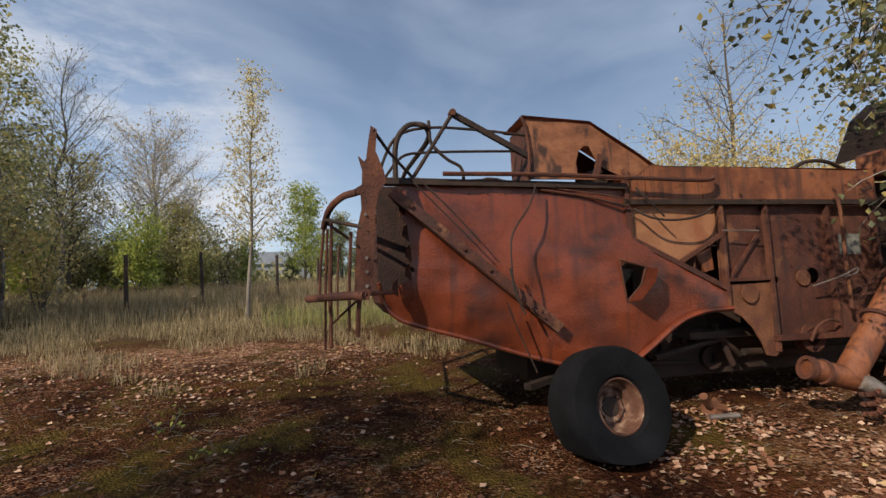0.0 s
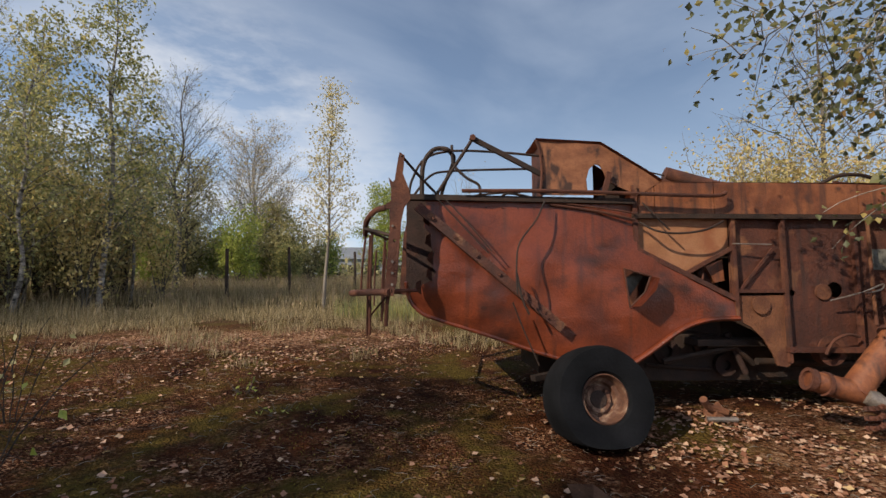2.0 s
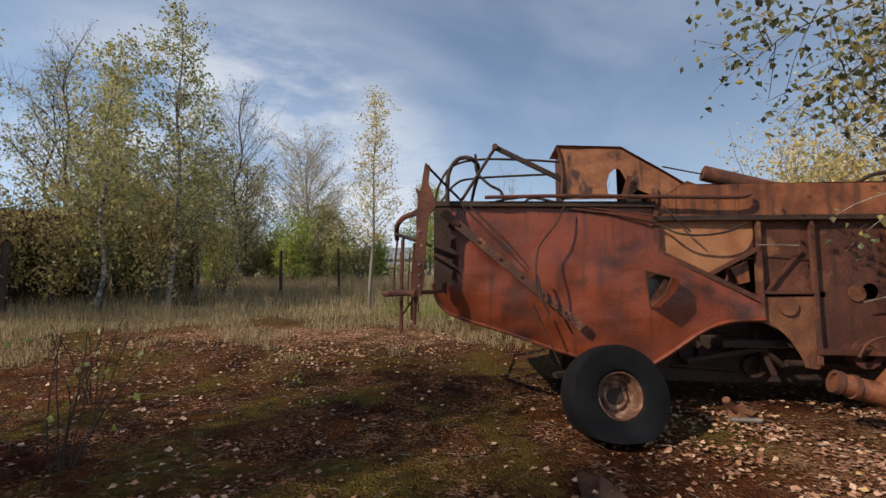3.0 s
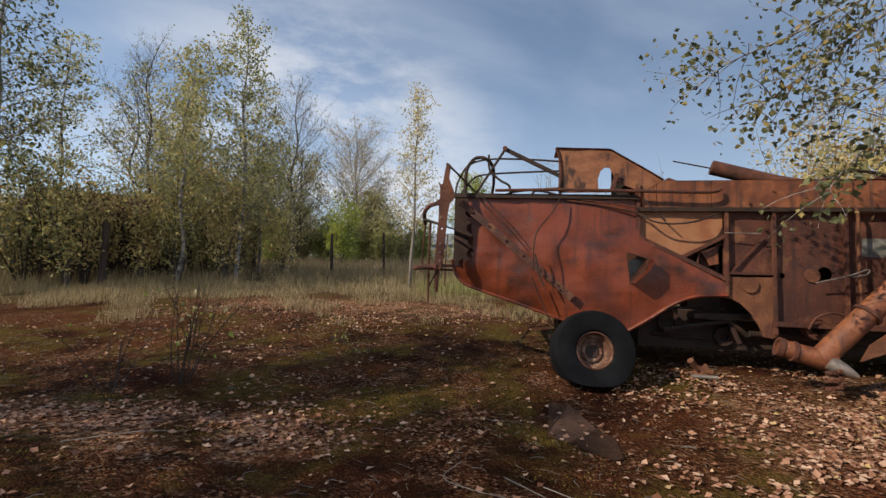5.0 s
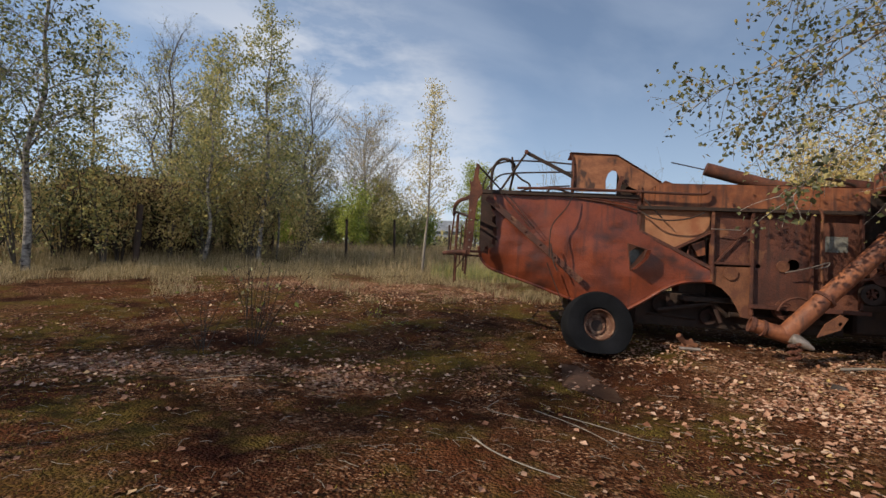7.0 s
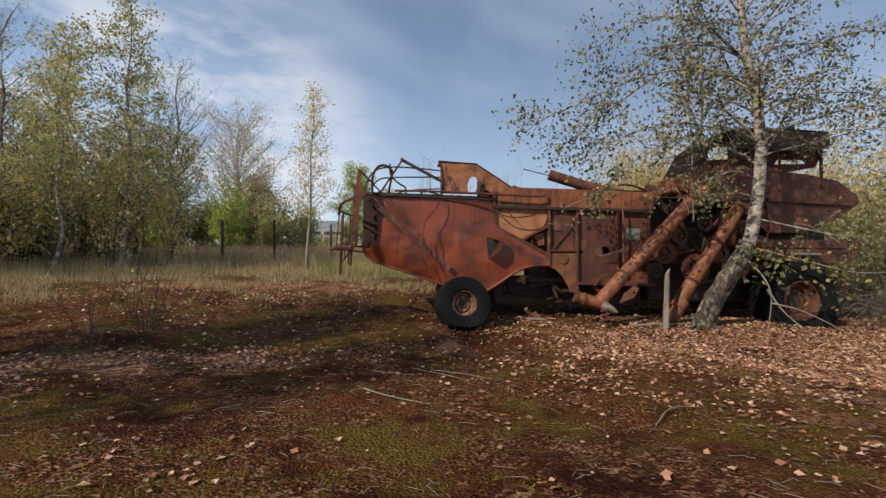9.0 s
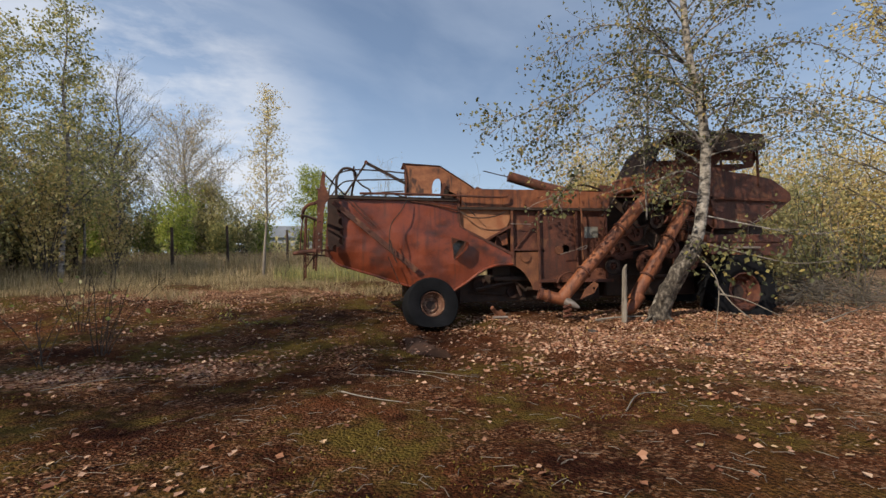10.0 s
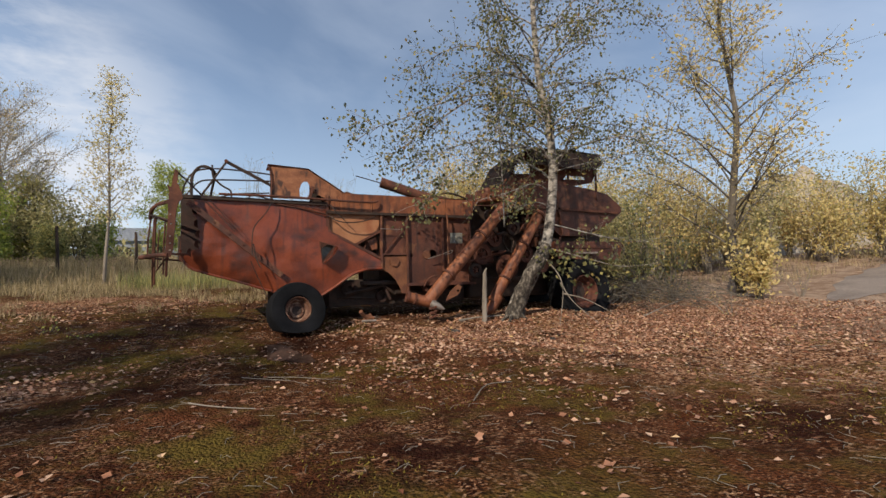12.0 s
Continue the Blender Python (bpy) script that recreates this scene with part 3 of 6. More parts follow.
# flap of the broken window, bent outwards and down
bm = bmesh.new()
q = [bm.verts.new(p) for p in ((1.97, Y - 0.04, 1.60), (1.92, Y - 0.05, 1.46), (1.77, Y - 0.06, 1.31), (1.80, Y - 0.21, 1.325), (1.95, Y - 0.20, 1.47), (2.0, Y - 0.17, 1.58))]
bm.faces.new(q)
bmesh.ops.solidify(bm, geom=list(bm.faces), thickness=0.008)
part("window_flap", bm, paint_red, machine, "bent red flap of torn sheet")
bm = bmesh.new()
for a, b in zip(window, window[1:] + window[:1]):
    tube(bm, [(a[0], Y - 0.06, a[1]), (b[0], Y - 0.06, b[1])], 0.009, 6)
part("window_rim", bm, rust_brown, machine)
bm = plate(bmesh.new(), [(1.70, 1.52), (1.92, 1.66), (1.98, 1.60), (1.80, 1.36)], Y + 0.12, 0.006)
part("window_glass", bm, glass_dirty, machine, "dusty broken glass shard")

# diagonal brace bolted across the hood
bm = beam(bmesh.new(), (-0.19, Y - 0.10, 2.24), (1.12, Y - 0.11, 1.13), 0.05, 0.085)
beam(bm, (-0.10, Y - 0.135, 2.12), (0.98, Y - 0.145, 1.22), 0.02, 0.02)
brace = part("hood_brace", bm, rust_maroon, machine, "dark reddish diagonal angle iron", False)
for k in range(6):
    x = -0.05 + 0.2 * k
    z = 2.24 - (x + 0.19) * 1.09 / 1.29
    part("bolt", disc(bmesh.new(), (x, Y - 0.14, z), (0, 1, 0), 0.016, 0.014, 6), rust_brown, brace)
for k in range(11):
    x = 0.15 + 0.15 * k
    part("rivet", disc(bmesh.new(), (x, Y - 0.022 + bulge(x, 2.25), 2.25 - 0.015 * x), (0, 1, 0), 0.009, 0.012, 8), rust_brown, hood_side)
for k, (x, z) in enumerate(((-0.09, 2.13), (-0.07, 1.93), (-0.05, 1.77), (-0.06, 1.62), (-0.16, 1.50))):
    bm = bmesh.new()
    y0 = Y - 0.022 + bulge(x, z)
    v4 = [bm.verts.new(p) for p in ((x, y0, z + 0.07), (x + 0.01, y0 - 0.004, z - 0.07), (x - 0.05, y0 - 0.05, z - 0.03), (x - 0.04, y0 - 0.06, z + 0.035))]
    bm.faces.new(v4)
    bmesh.ops.solidify(bm, geom=list(bm.faces), thickness=0.004)
    part("torn_edge", bm, rust_brown, hood_side, "curled rusted rag of sheet", False)
# loose wires and hoses
wires = [
    ([(0.98, 3.92, 2.29), (0.88, 3.85, 2.10), (0.72, 3.80, 1.89), (0.68, 3.76, 1.70), (0.68, 3.74, 1.44)], 0.008),
    ([(0.70, 3.86, 1.62), (0.74, 3.84, 1.40), (0.80, 3.84, 1.26)], 0.010),
    ([(0.02, 3.98, 2.36), (0.25, 3.9, 2.1), (0.48, 3.87, 1.82)], 0.006),
    ([(-0.05, 3.98, 2.36), (0.2, 3.92, 2.08), (0.45, 3.87, 1.80)], 0.006),
    ([(0.66, 3.86, 1.36), (0.76, 3.9, 1.12), (0.90, 3.92, 0.80)], 0.007),
]
for pts, r in wires:
    part("loose_wire", tube(bmesh.new(), smooth_line(pts, 5), r, 6), dark_iron, machine, "hanging dark wire")

# top edge of the hood and its rails
bm = beam(bmesh.new(), (-0.30, Y - 0.03, 2.335), (1.84, Y - 0.03, 2.30), 0.09, 0.05)
part("hood_top_rail", bm, dark_iron, machine, "dark angle rail", False)
bm = beam(bmesh.new(), (-0.30, YF, 2.335), (1.84, YF, 2.30), 0.09, 0.05)
part("far_top_rail", bm, dark_iron, machine, "", False)
bm = tube(bmesh.new(), smooth_line([(0.22, Y - 0.10, 2.385), (1.0, Y - 0.11, 2.385), (1.9, Y - 0.12, 2.36), (2.5, Y - 0.12, 2.345), (2.66, Y - 0.10, 2.36), (2.72, Y - 0.06, 2.39)], 4), 0.019, 7)
part("hand_rail", bm, rust_brown, machine, "bent rusted rail")
bm = tube(bmesh.new(), smooth_line([(1.05, Y - 0.05, 2.27), (1.5, Y - 0.07, 2.20), (1.84, Y - 0.08, 2.12)], 4), 0.012, 6)
tube(bm, smooth_line([(1.1, Y - 0.05, 2.29), (1.6, Y - 0.08, 2.22), (1.84, Y - 0.08, 2.18)], 4), 0.008, 6)
part("sagging_rod", bm, rust_brown, machine)

# cage of bent tubes over the open hood
YN = 4.0
cage = [
    ([(-0.27, YN, 2.36), (-0.24, YN, 2.50), (-0.12, YN, 2.70), (0.14, YN, 2.775), (0.6, YN + 0.02, 2.77), (1.0, YN + 0.05, 2.745)], 0.012),
    ([(-0.24, YN + 0.2, 2.38), (-0.07, YN + 0.25, 2.60), (0.14, YN + 0.3, 2.66), (0.6, YN + 0.3, 2.68), (1.0, YN + 0.3, 2.69)], 0.012),
    ([(0.02, YN + 0.9, 2.36), (0.28, YN + 1.0, 2.52), (0.6, YN + 1.0, 2.58), (1.02, YN + 1.0, 2.61)], 0.012),
    ([(0.10, YF - 0.1, 2.36), (0.5, YF - 0.05, 2.52), (1.02, YF - 0.05, 2.57)], 0.012),
    ([(-0.15, YN, 2.34), (-0.14, YN, 2.63), (-0.06, YN, 2.77), (0.03, YN, 2.80), (0.11, YN, 2.77), (0.16, YN + 0.3, 2.75), (0.10, YF - 0.3, 2.76), (0.06, YF - 0.1, 2.6), (0.05, YF, 2.34)], 0.022),
    ([(0.13, YN, 2.83), (0.14, YN, 2.66), (0.20, YN, 2.58), (0.28, YN, 2.51), (0.38, YN, 2.45), (0.40, YN, 2.34)], 0.014),
    ([(-0.02, YN, 2.35), (0.33, YN, 2.90)], 0.016),
    ([(0.62, YN + 0.4, 2.36), (0.72, YN + 0.4, 2.46), (1.0, YN + 0.3, 2.38)], 0.014),
]
for pts, r in cage:
    part("cage_tube", tube(bmesh.new(), smooth_line(pts, 5), r, 8), dark_iron, machine, "thin bent dark tube")
part("prop_pole", beam(bmesh.new(), (0.31, YN, 2.905), (1.0, YN + 0.05, 2.56), 0.035, 0.045), dark_iron, machine, "heavy dark prop bar", False)
part("cage_joint", disc(bmesh.new(), (0.325, YN, 2.90), (0, 1, 0), 0.028, 0.07, 12), rust_brown, machine)

# rear mast with its bracket, bumper and hanging bars
MY = 3.76
mast = [(-0.345, 2.69), (-0.30, 2.66), (-0.315, 2.50), (-0.26, 2.36), (-0.245, 2.27), (-0.30, 2.20), (-0.325, 2.08), (-0.36, 1.55), (-0.39, 1.42), (-0.47, 1.43), (-0.455, 1.60), (-0.425, 2.05), (-0.43, 2.18), (-0.475, 2.175), (-0.475, 2.215), (-0.42, 2.25), (-0.415, 2.36), (-0.44, 2.46), (-0.40, 2.42), (-0.385, 2.44), (-0.365, 2.58)]
bm = plate(bmesh.new(), mast, MY, 0.035, [[(-0.40, 1.90), (-0.385, 1.915), (-0.37, 1.90), (-0.385, 1.885)]])
mast_ob = part("rear_mast", bm, rust_brown, machine, "flat rusted brown steel upright", False)
for z in (2.03, 1.72, 1.62, 1.52):
    part("rivet", disc(bmesh.new(), (-0.40, MY - 0.005, z), (0, 1, 0), 0.012, 0.014, 8), pale_metal, mast_ob)
part("mast_stay", tube(bmesh.new(), [(-0.33, MY, 2.66), (-0.20, 3.95, 2.55), (-0.02, 4.0, 2.37)], 0.013, 7), dark_iron, machine)
part("bumper_bar", tube(bmesh.new(), smooth_line([(-0.42, MY, 1.455), (-0.60, MY + 0.20, 1.455), (-0.86, MY + 0.70, 1.445)], 4), 0.032, 10), rust_brown, machine, "thick rusted bumper tube")
part("bumper_stub", tube(bmesh.new(), [(-0.42, MY, 1.465), (-0.20, 3.98, 1.47)], 0.016, 8), rust_brown, machine)
part("bracket_arm", tube(bmesh.new(), smooth_line([(-0.46, MY + 0.01, 2.195), (-0.56, MY + 0.08, 2.175), (-0.66, MY + 0.28, 2.12), (-0.72, MY + 0.62, 2.03)], 4), 0.026, 9), rust_brown, machine, "curved rusted bracket")
part("bracket_strut", tube(bmesh.new(), [(-0.69, MY + 0.40, 2.06), (-0.34, MY + 0.05, 1.93)], 0.016, 8), dark_iron, machine)
for a, b, r in (((-0.72, 4.42, 2.04), (-0.77, 4.46, 1.42), 0.012), ((-0.70, 4.60, 2.05), (-0.745, 4.80, 0.99), 0.012), ((-0.66, 4.45, 2.08), (-0.68, 4.50, 1.03), 0.015), ((-0.50, 4.15, 1.96), (-0.53, 4.20, 1.18), 0.013), ((-0.44, 3.95, 1.52), (-0.47, 3.98, 1.15), 0.018), ((-0.70, 5.2, 1.95), (-0.72, 5.2, 1.30), 0.010), ((-0.62, 5.6, 2.0), (-0.65, 5.6, 1.2), 0.010)):
    m_ = (Vector(a) + Vector(b)) / 2 + Vector((-0.008, 0, 0))
    part("hanging_bar", tube(bmesh.new(), [a, m_, b], r, 7), rust_brown, machine, "thin rusted upright bar")
part("bar_tie", tube(bmesh.new(), [(-0.70, 4.62, 1.20), (-0.47, 4.0, 1.42)], 0.010, 6), rust_brown, machine)
part("far_mast", plate(bmesh.new(), [(-0.33, 2.6), (-0.27, 2.3), (-0.38, 1.42), (-0.47, 1.43), (-0.42, 2.2)], YF + 0.2, 0.035), rust_brown, machine, "", False)
part("cross_bar", tube(bmesh.new(), [(-0.70, MY + 0.5, 2.06), (-0.50, YF + 0.2, 2.10)], 0.014, 7), rust_brown, machine)
part("cross_bar", tube(bmesh.new(), [(-0.85, MY + 0.68, 1.445), (-0.47, YF + 0.2, 1.45)], 0.016, 7), rust_brown, machine)

# upright box on the hood's front end
bm = plate(bmesh.new(), [(0.935, 2.895), (0.96, 2.86), (0.99, 2.60), (0.965, 2.37), (1.92, 2.37), (2.12, 2.50), (1.93, 2.63), (1.55, 2.86)], Y - 0.01, 0.012,
           [[(1.42, 2.39), (1.41, 2.52), (1.44, 2.62), (1.49, 2.665), (1.54, 2.66), (1.575, 2.60), (1.62, 2.50), (1.74, 2.44), (1.86, 2.39)]], 0.10, dent)
part("fan_box_side", bm, paint_flaked, machine, "flaked tan and brown box side with a ragged hole")
part("fan_rotor", disc(bmesh.new(), (1.74, Y + 0.22, 2.43), (0, 1, 0), 0.11, 0.2, 18, 0.04), dark_iron, machine)
bm = bmesh.new()
tops = [(0.93, 2.90), (1.55, 2.87), (1.93, 2.635), (2.14, 2.50)]
rows = [[bm.verts.new((x, y, z + 0.01)) for x, z in tops] for y in (Y - 0.04, Y + 0.2, Y + 0.46)]
for r0, r1 in zip(rows, rows[1:]):
    for k in range(3):
        bm.faces.new((r0[k], r0[k + 1], r1[k + 1], r1[k]))
bmesh.ops.solidify(bm, geom=list(bm.faces), thickness=0.012)
part("fan_box_top", bm, paint_orange, machine)
part("fan_box_far_side", plate(bmesh.new(), [(1.64, 2.37), (2.12, 2.50), (1.93, 2.62), (1.64, 2.80)], Y + 0.45, 0.01), rust_maroon, machine)
part("fan_box_flange", tube(bmesh.new(), smooth_line([(0.925, Y - 0.03, 2.90), (0.965, Y - 0.02, 2.80), (0.985, Y - 0.02, 2.60), (0.965, Y - 0.03, 2.38)], 4), 0.014, 7), rust_brown, machine)
part("fan_box_prop", beam(bmesh.new(), (1.56, Y - 0.06, 2.38), (1.62, Y - 0.05, 2.58), 0.02, 0.05), rust_brown, machine, "", False)
part("fan_box_back", box(bmesh.new(), 0.99, 1.005, Y + 0.01, Y + 0.44, 2.37, 2.875, 0), rust_maroon, machine)

# bleached panel, the strip under it and the triangular recess
bm = plate(bmesh.new(), [(1.885, 2.15), (2.76, 2.15), (2.76, 1.865), (2.31, 1.625), (1.885, 1.835)], Y + 0.01, 0.012, (), 0.12, dent)
part("bleached_panel", bm, paint_tan, machine, "bleached tan five-sided panel")
part("panel_strip", beam(bmesh.new(), (1.84, Y - 0.03, 1.86), (2.80, Y - 0.03, 1.375), 0.03, 0.045), rust_maroon, machine, "", False)
part("panel_strip", beam(bmesh.new(), (2.30, Y - 0.02, 1.615), (2.78, Y - 0.02, 1.87), 0.03, 0.035), rust_brown, machine, "", False)
# dark sheet gives the recess its shaded depth by colour
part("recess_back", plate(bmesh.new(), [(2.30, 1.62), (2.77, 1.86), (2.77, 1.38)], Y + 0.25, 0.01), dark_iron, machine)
part("recess_cover", plate(bmesh.new(), [(2.55, 1.70), (2.72, 1.76), (2.73, 1.56), (2.64, 1.54)], Y + 0.05, 0.05), paint_orange, machine)
part("recess_pulley", disc(bmesh.new(), (2.62, Y + 0.12, 1.62), (0, 1, 0), 0.09, 0.05, 20, 0.03), rust_brown, machine)
part("recess_rod", tube(bmesh.new(), [(2.40, Y + 0.02, 1.63), (2.52, Y + 0.02, 1.72), (2.50, Y + 0.02, 1.55)], 0.012, 6), rust_brown, machine)

# upper band, seams and roof
for x0, x1, lab in ((1.90, 2.06, ""), (2.06, 2.64, ""), (2.64, 4.05, ""), (4.05, 4.62, "")):
    bm = plate(bmesh.new(), [(x0 + 0.004, 2.50 - 0.01 * (x0 - 2.6)), (x1 - 0.004, 2.50 - 0.01 * (x1 - 2.6)), (x1 - 0.004, 2.19), (x0 + 0.004, 2.19)], Y - 0.005, 0.012, (), 0.14, dent)
    part("upper_panel", bm, paint_orange, machine, "rusted orange upper panel")
bm = bmesh.new()
rows = [[bm.verts.new((x, y, z)) for y, z in ((Y - 0.01, 2.50), (Y + 0.2, 2.53), (4.85, 2.56), (YF, 2.50))] for x in (1.9, 2.8, 3.7, 4.62)]
for r0, r1 in zip(rows, rows[1:]):
    for k in range(3):
        bm.faces.new((r0[k], r0[k + 1], r1[k + 1], r1[k]))
bmesh.ops.solidify(bm, geom=list(bm.faces), thickness=0.012)
part("body_roof", bm, paint_orange, machine)
bm = plate(bmesh.new(), [(2.78, 0.95), (6.6, 0.95), (6.6, 2.5), (1.87, 2.5), (1.87, 2.32), (2.78, 2.31)], YF, 0.012)
part("far_body_side", bm, rust_maroon, machine)
part("roof_fold", plate(bmesh.new(), [(2.13, 2.50), (2.22, 2.56), (2.34, 2.51)], Y + 0.1, 0.25), rust_brown, machine)
for z, h, yy, xa, xb in ((2.165, 0.045, Y - 0.035, 1.83, 4.60),):
    part("side_rail", beam(bmesh.new(), (xa, yy, z), (xb, yy, z - 0.005), 0.05, h), dark_iron, machine, "dark horizontal angle rail", False)
for x, z0, z1, w, mat_ in ((1.855, 1.84, 2.46, 0.045, rust_maroon), (2.785, 1.18, 2.15, 0.034, rust_maroon), (3.265, 0.80, 2.14, 0.030, rust_brown), (3.96, 0.93, 2.14, 0.030, rust_maroon), (4.52, 0.95, 2.14, 0.034, rust_maroon)):
    part("side_post", beam(bmesh.new(), (x, Y - 0.02, z0), (x, Y - 0.02, z1), 0.045, w), mat_, machine, "", False)
part("post_pipe", tube(bmesh.new(), smooth_line([(3.99, Y - 0.09, 2.20), (4.03, Y - 0.10, 2.10), (4.03, Y - 0.10, 1.6), (4.05, Y - 0.09, 1.15)], 4), 0.016, 8), rust_ochre, machine, "bent ochre pipe")

# sunk middle panels
bm = plate(bmesh.new(), [(2.77, 1.44), (3.265, 1.44), (3.265, 2.14), (2.77, 2.14)], Y + 0.024, 0.012, (), 0.14, dent)
part("middle_panel", bm, rust_maroon, machine, "dark maroon sunken panel")
part("panel_brace", beam(bmesh.new(), (2.80, Y, 1.42), (3.18, Y, 1.86), 0.02, 0.025), rust_maroon, machine, "", False)
part("panel_brace", tube(bmesh.new(), [(2.74, Y - 0.08, 1.90), (3.1, Y - 0.10, 1.89)], 0.007, 6), pale_metal, machine)
part("panel_ledge", beam(bmesh.new(), (2.79, Y - 0.01, 1.46), (3.26, Y - 0.01, 1.46), 0.05, 0.03), rust_maroon, machine, "", False)


def ring(cx, cz, r, n=18):
    return [(cx + r * math.cos(2 * math.pi * k / n), cz + r * math.sin(2 * math.pi * k / n)) for k in range(n)]


bm = plate(bmesh.new(), [(3.27, 0.90), (3.97, 0.90), (3.97, 2.14), (3.27, 2.14)], Y + 0.02, 0.012, [ring(3.77, 1.47, 0.075), ring(3.36, 1.44, 0.03, 10)], 0.14, dent)
part("access_panel", bm, rust_maroon, machine, "dark maroon panel with a round porthole")
part("porthole_cover", disc(bmesh.new(), (3.645, Y + 0.005, 1.45), (0, 1, 0), 0.075, 0.02, 20), rust_ochre, machine, "round ochre cover plate")
# dark sheet behind the round holes stands for the unlit inside
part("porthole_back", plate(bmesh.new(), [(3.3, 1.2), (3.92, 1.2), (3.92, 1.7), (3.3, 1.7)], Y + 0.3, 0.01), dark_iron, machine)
part("loose_rod", tube(bmesh.new(), smooth_line([(3.62, Y - 0.10, 1.37), (3.9, Y - 0.14, 1.45), (4.08, Y - 0.15, 1.52), (4.07, Y - 0.14, 1.47), (3.95, Y - 0.12, 1.44)], 4), 0.008, 6), pale_metal, machine)
bm = plate(bmesh.new(), [(2.80, 1.42), (3.25, 1.42), (3.30, 0.90), (3.31, 0.80), (3.25, 0.755), (3.15, 0.77), (3.11, 0.88), (3.03, 1.02), (2.92, 1.13), (2.80, 1.19)], Y - 0.01, 0.014, (), 0.1, dent)
part("front_arch_plate", bm, rust_ochre, machine, "ochre rusted plate over the arch")
part("arch_boss", disc(bmesh.new(), (3.02, Y - 0.02, 1.33), (0, 1, 0), 0.085, 0.02, 20), rust_ochre, machine)
bm = plate(bmesh.new(), [(3.975, 0.90), (4.54, 0.90), (4.54, 2.14), (3.975, 2.14)], Y + 0.03, 0.012, [[(4.14, 1.66), (4.40, 1.66), (4.40, 1.86), (4.14, 1.86)]], 0.14, dent)
part("rear_engine_panel", bm, rust_brown, machine, "mottled brown panel with a small opening")
part("panel_pane", plate(bmesh.new(), [(4.14, 1.66), (4.40, 1.66), (4.40, 1.86), (4.14, 1.86)], Y + 0.035, 0.006), glass_dirty, machine, "clouded pale pane")
part("sill_rail", beam(bmesh.new(), (3.24, Y - 0.03, 0.92), (4.62, Y - 0.03, 0.905), 0.06, 0.05), rust_maroon, machine, "", False)
part("sill_bow", tube(bmesh.new(), smooth_line([(3.55, Y - 0.09, 0.88), (3.62, Y - 0.10, 1.0), (3.76, Y - 0.10, 1.06), (3.88, Y - 0.09, 1.04)], 4), 0.014, 7), rust_brown, machine)
part("sill_drum", disc(bmesh.new(), (3.70, Y + 0.06, 0.90), (0, 1, 0), 0.14, 0.10, 24, 0.08), rust_brown, machine)

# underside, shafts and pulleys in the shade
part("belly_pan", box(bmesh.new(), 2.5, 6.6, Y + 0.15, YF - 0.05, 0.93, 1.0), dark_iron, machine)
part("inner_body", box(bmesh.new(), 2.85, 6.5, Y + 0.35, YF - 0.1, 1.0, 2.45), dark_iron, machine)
# near-black boxes, oversized so the open underside reads as deep shade
part("shoe_shade_box", box(bmesh.new(), 1.95, 4.6, Y + 0.42, YF - 0.2, 0.56, 1.02), dark_iron, machine)
part("trap_shade_box", box(bmesh.new(), 4.65, 6.5, Y + 0.30, YF - 0.2, 0.60, 0.99, 0.03), dark_iron, machine)
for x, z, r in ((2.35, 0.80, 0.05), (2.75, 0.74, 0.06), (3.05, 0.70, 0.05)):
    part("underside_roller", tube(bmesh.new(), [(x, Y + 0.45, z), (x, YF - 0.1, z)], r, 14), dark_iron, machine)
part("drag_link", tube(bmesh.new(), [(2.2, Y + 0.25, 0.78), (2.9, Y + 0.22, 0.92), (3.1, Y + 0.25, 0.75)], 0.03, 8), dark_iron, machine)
for x, z, r, yy in ((4.75, 1.45, 0.20, 3.98), (5.05, 1.75, 0.16, 4.0), (5.30, 1.20, 0.24, 3.96), (5.45, 1.95, 0.14, 3.95), (4.95, 2.2, 0.12, 3.96), (5.75, 1.45, 0.17, 4.0), (6.1, 1.25, 0.2, 4.0), (4.6, 1.15, 0.13, 3.98)):
    p = part("pulley", disc(bmesh.new(), (x, yy, z), (0, 1, 0), r, 0.06, 26, r * 0.55), rust_brown if r > 0.15 else dark_iron, machine, "rusted belt pulley")
    bm = disc(bmesh.new(), (x, yy, z), (0, 1, 0), r * 0.2, 0.10, 12)
    for a in range(3):
        an = a * math.pi / 3 + x
        beam(bm, (x - math.cos(an) * r * 0.6, yy, z - math.sin(an) * r * 0.6), (x + math.cos(an) * r * 0.6, yy, z + math.sin(an) * r * 0.6), 0.03, 0.03)
    part("spokes", bm, rust_brown, p, "", False)
for k, (a, b, r) in enumerate((((2.1, 4.45, 0.72), (2.75, 4.45, 0.68), 0.022), ((2.85, 4.3, 1.05), (3.02, 4.3, 0.66), 0.028), ((3.1, 4.25, 0.78), (4.4, 4.3, 0.74), 0.035))):
    part("linkage_rod", tube(bmesh.new(), [a, b], r, 9), rust_burnt if k % 2 else dark_iron, machine)
# burnt-dark colour chosen to sink these pulleys into the underside's shade
for x, z, r in ((2.30, 0.86, 0.13), (2.68, 0.92, 0.10), (2.9, 0.72, 0.11)):
    part("drive_pulley", disc(bmesh.new(), (x, 4.44, z), (0, 1, 0), r, 0.05, 22, r * 0.45), rust_burnt, machine)
rng = random.Random(5)
for k in range(16):
    x, z = rng.uniform(4.6, 6.5), rng.uniform(0.95, 2.3)
    w, h = rng.uniform(0.08, 0.3), rng.uniform(0.06, 0.28)
    part("engine_block", box(bmesh.new(), x, x + w, Y + rng.uniform(-0.02, 0.12), Y + 0.35, z, z + h, 0.012), rng.choice([rust_maroon, dark_iron, rust_brown, dark_iron]), machine)
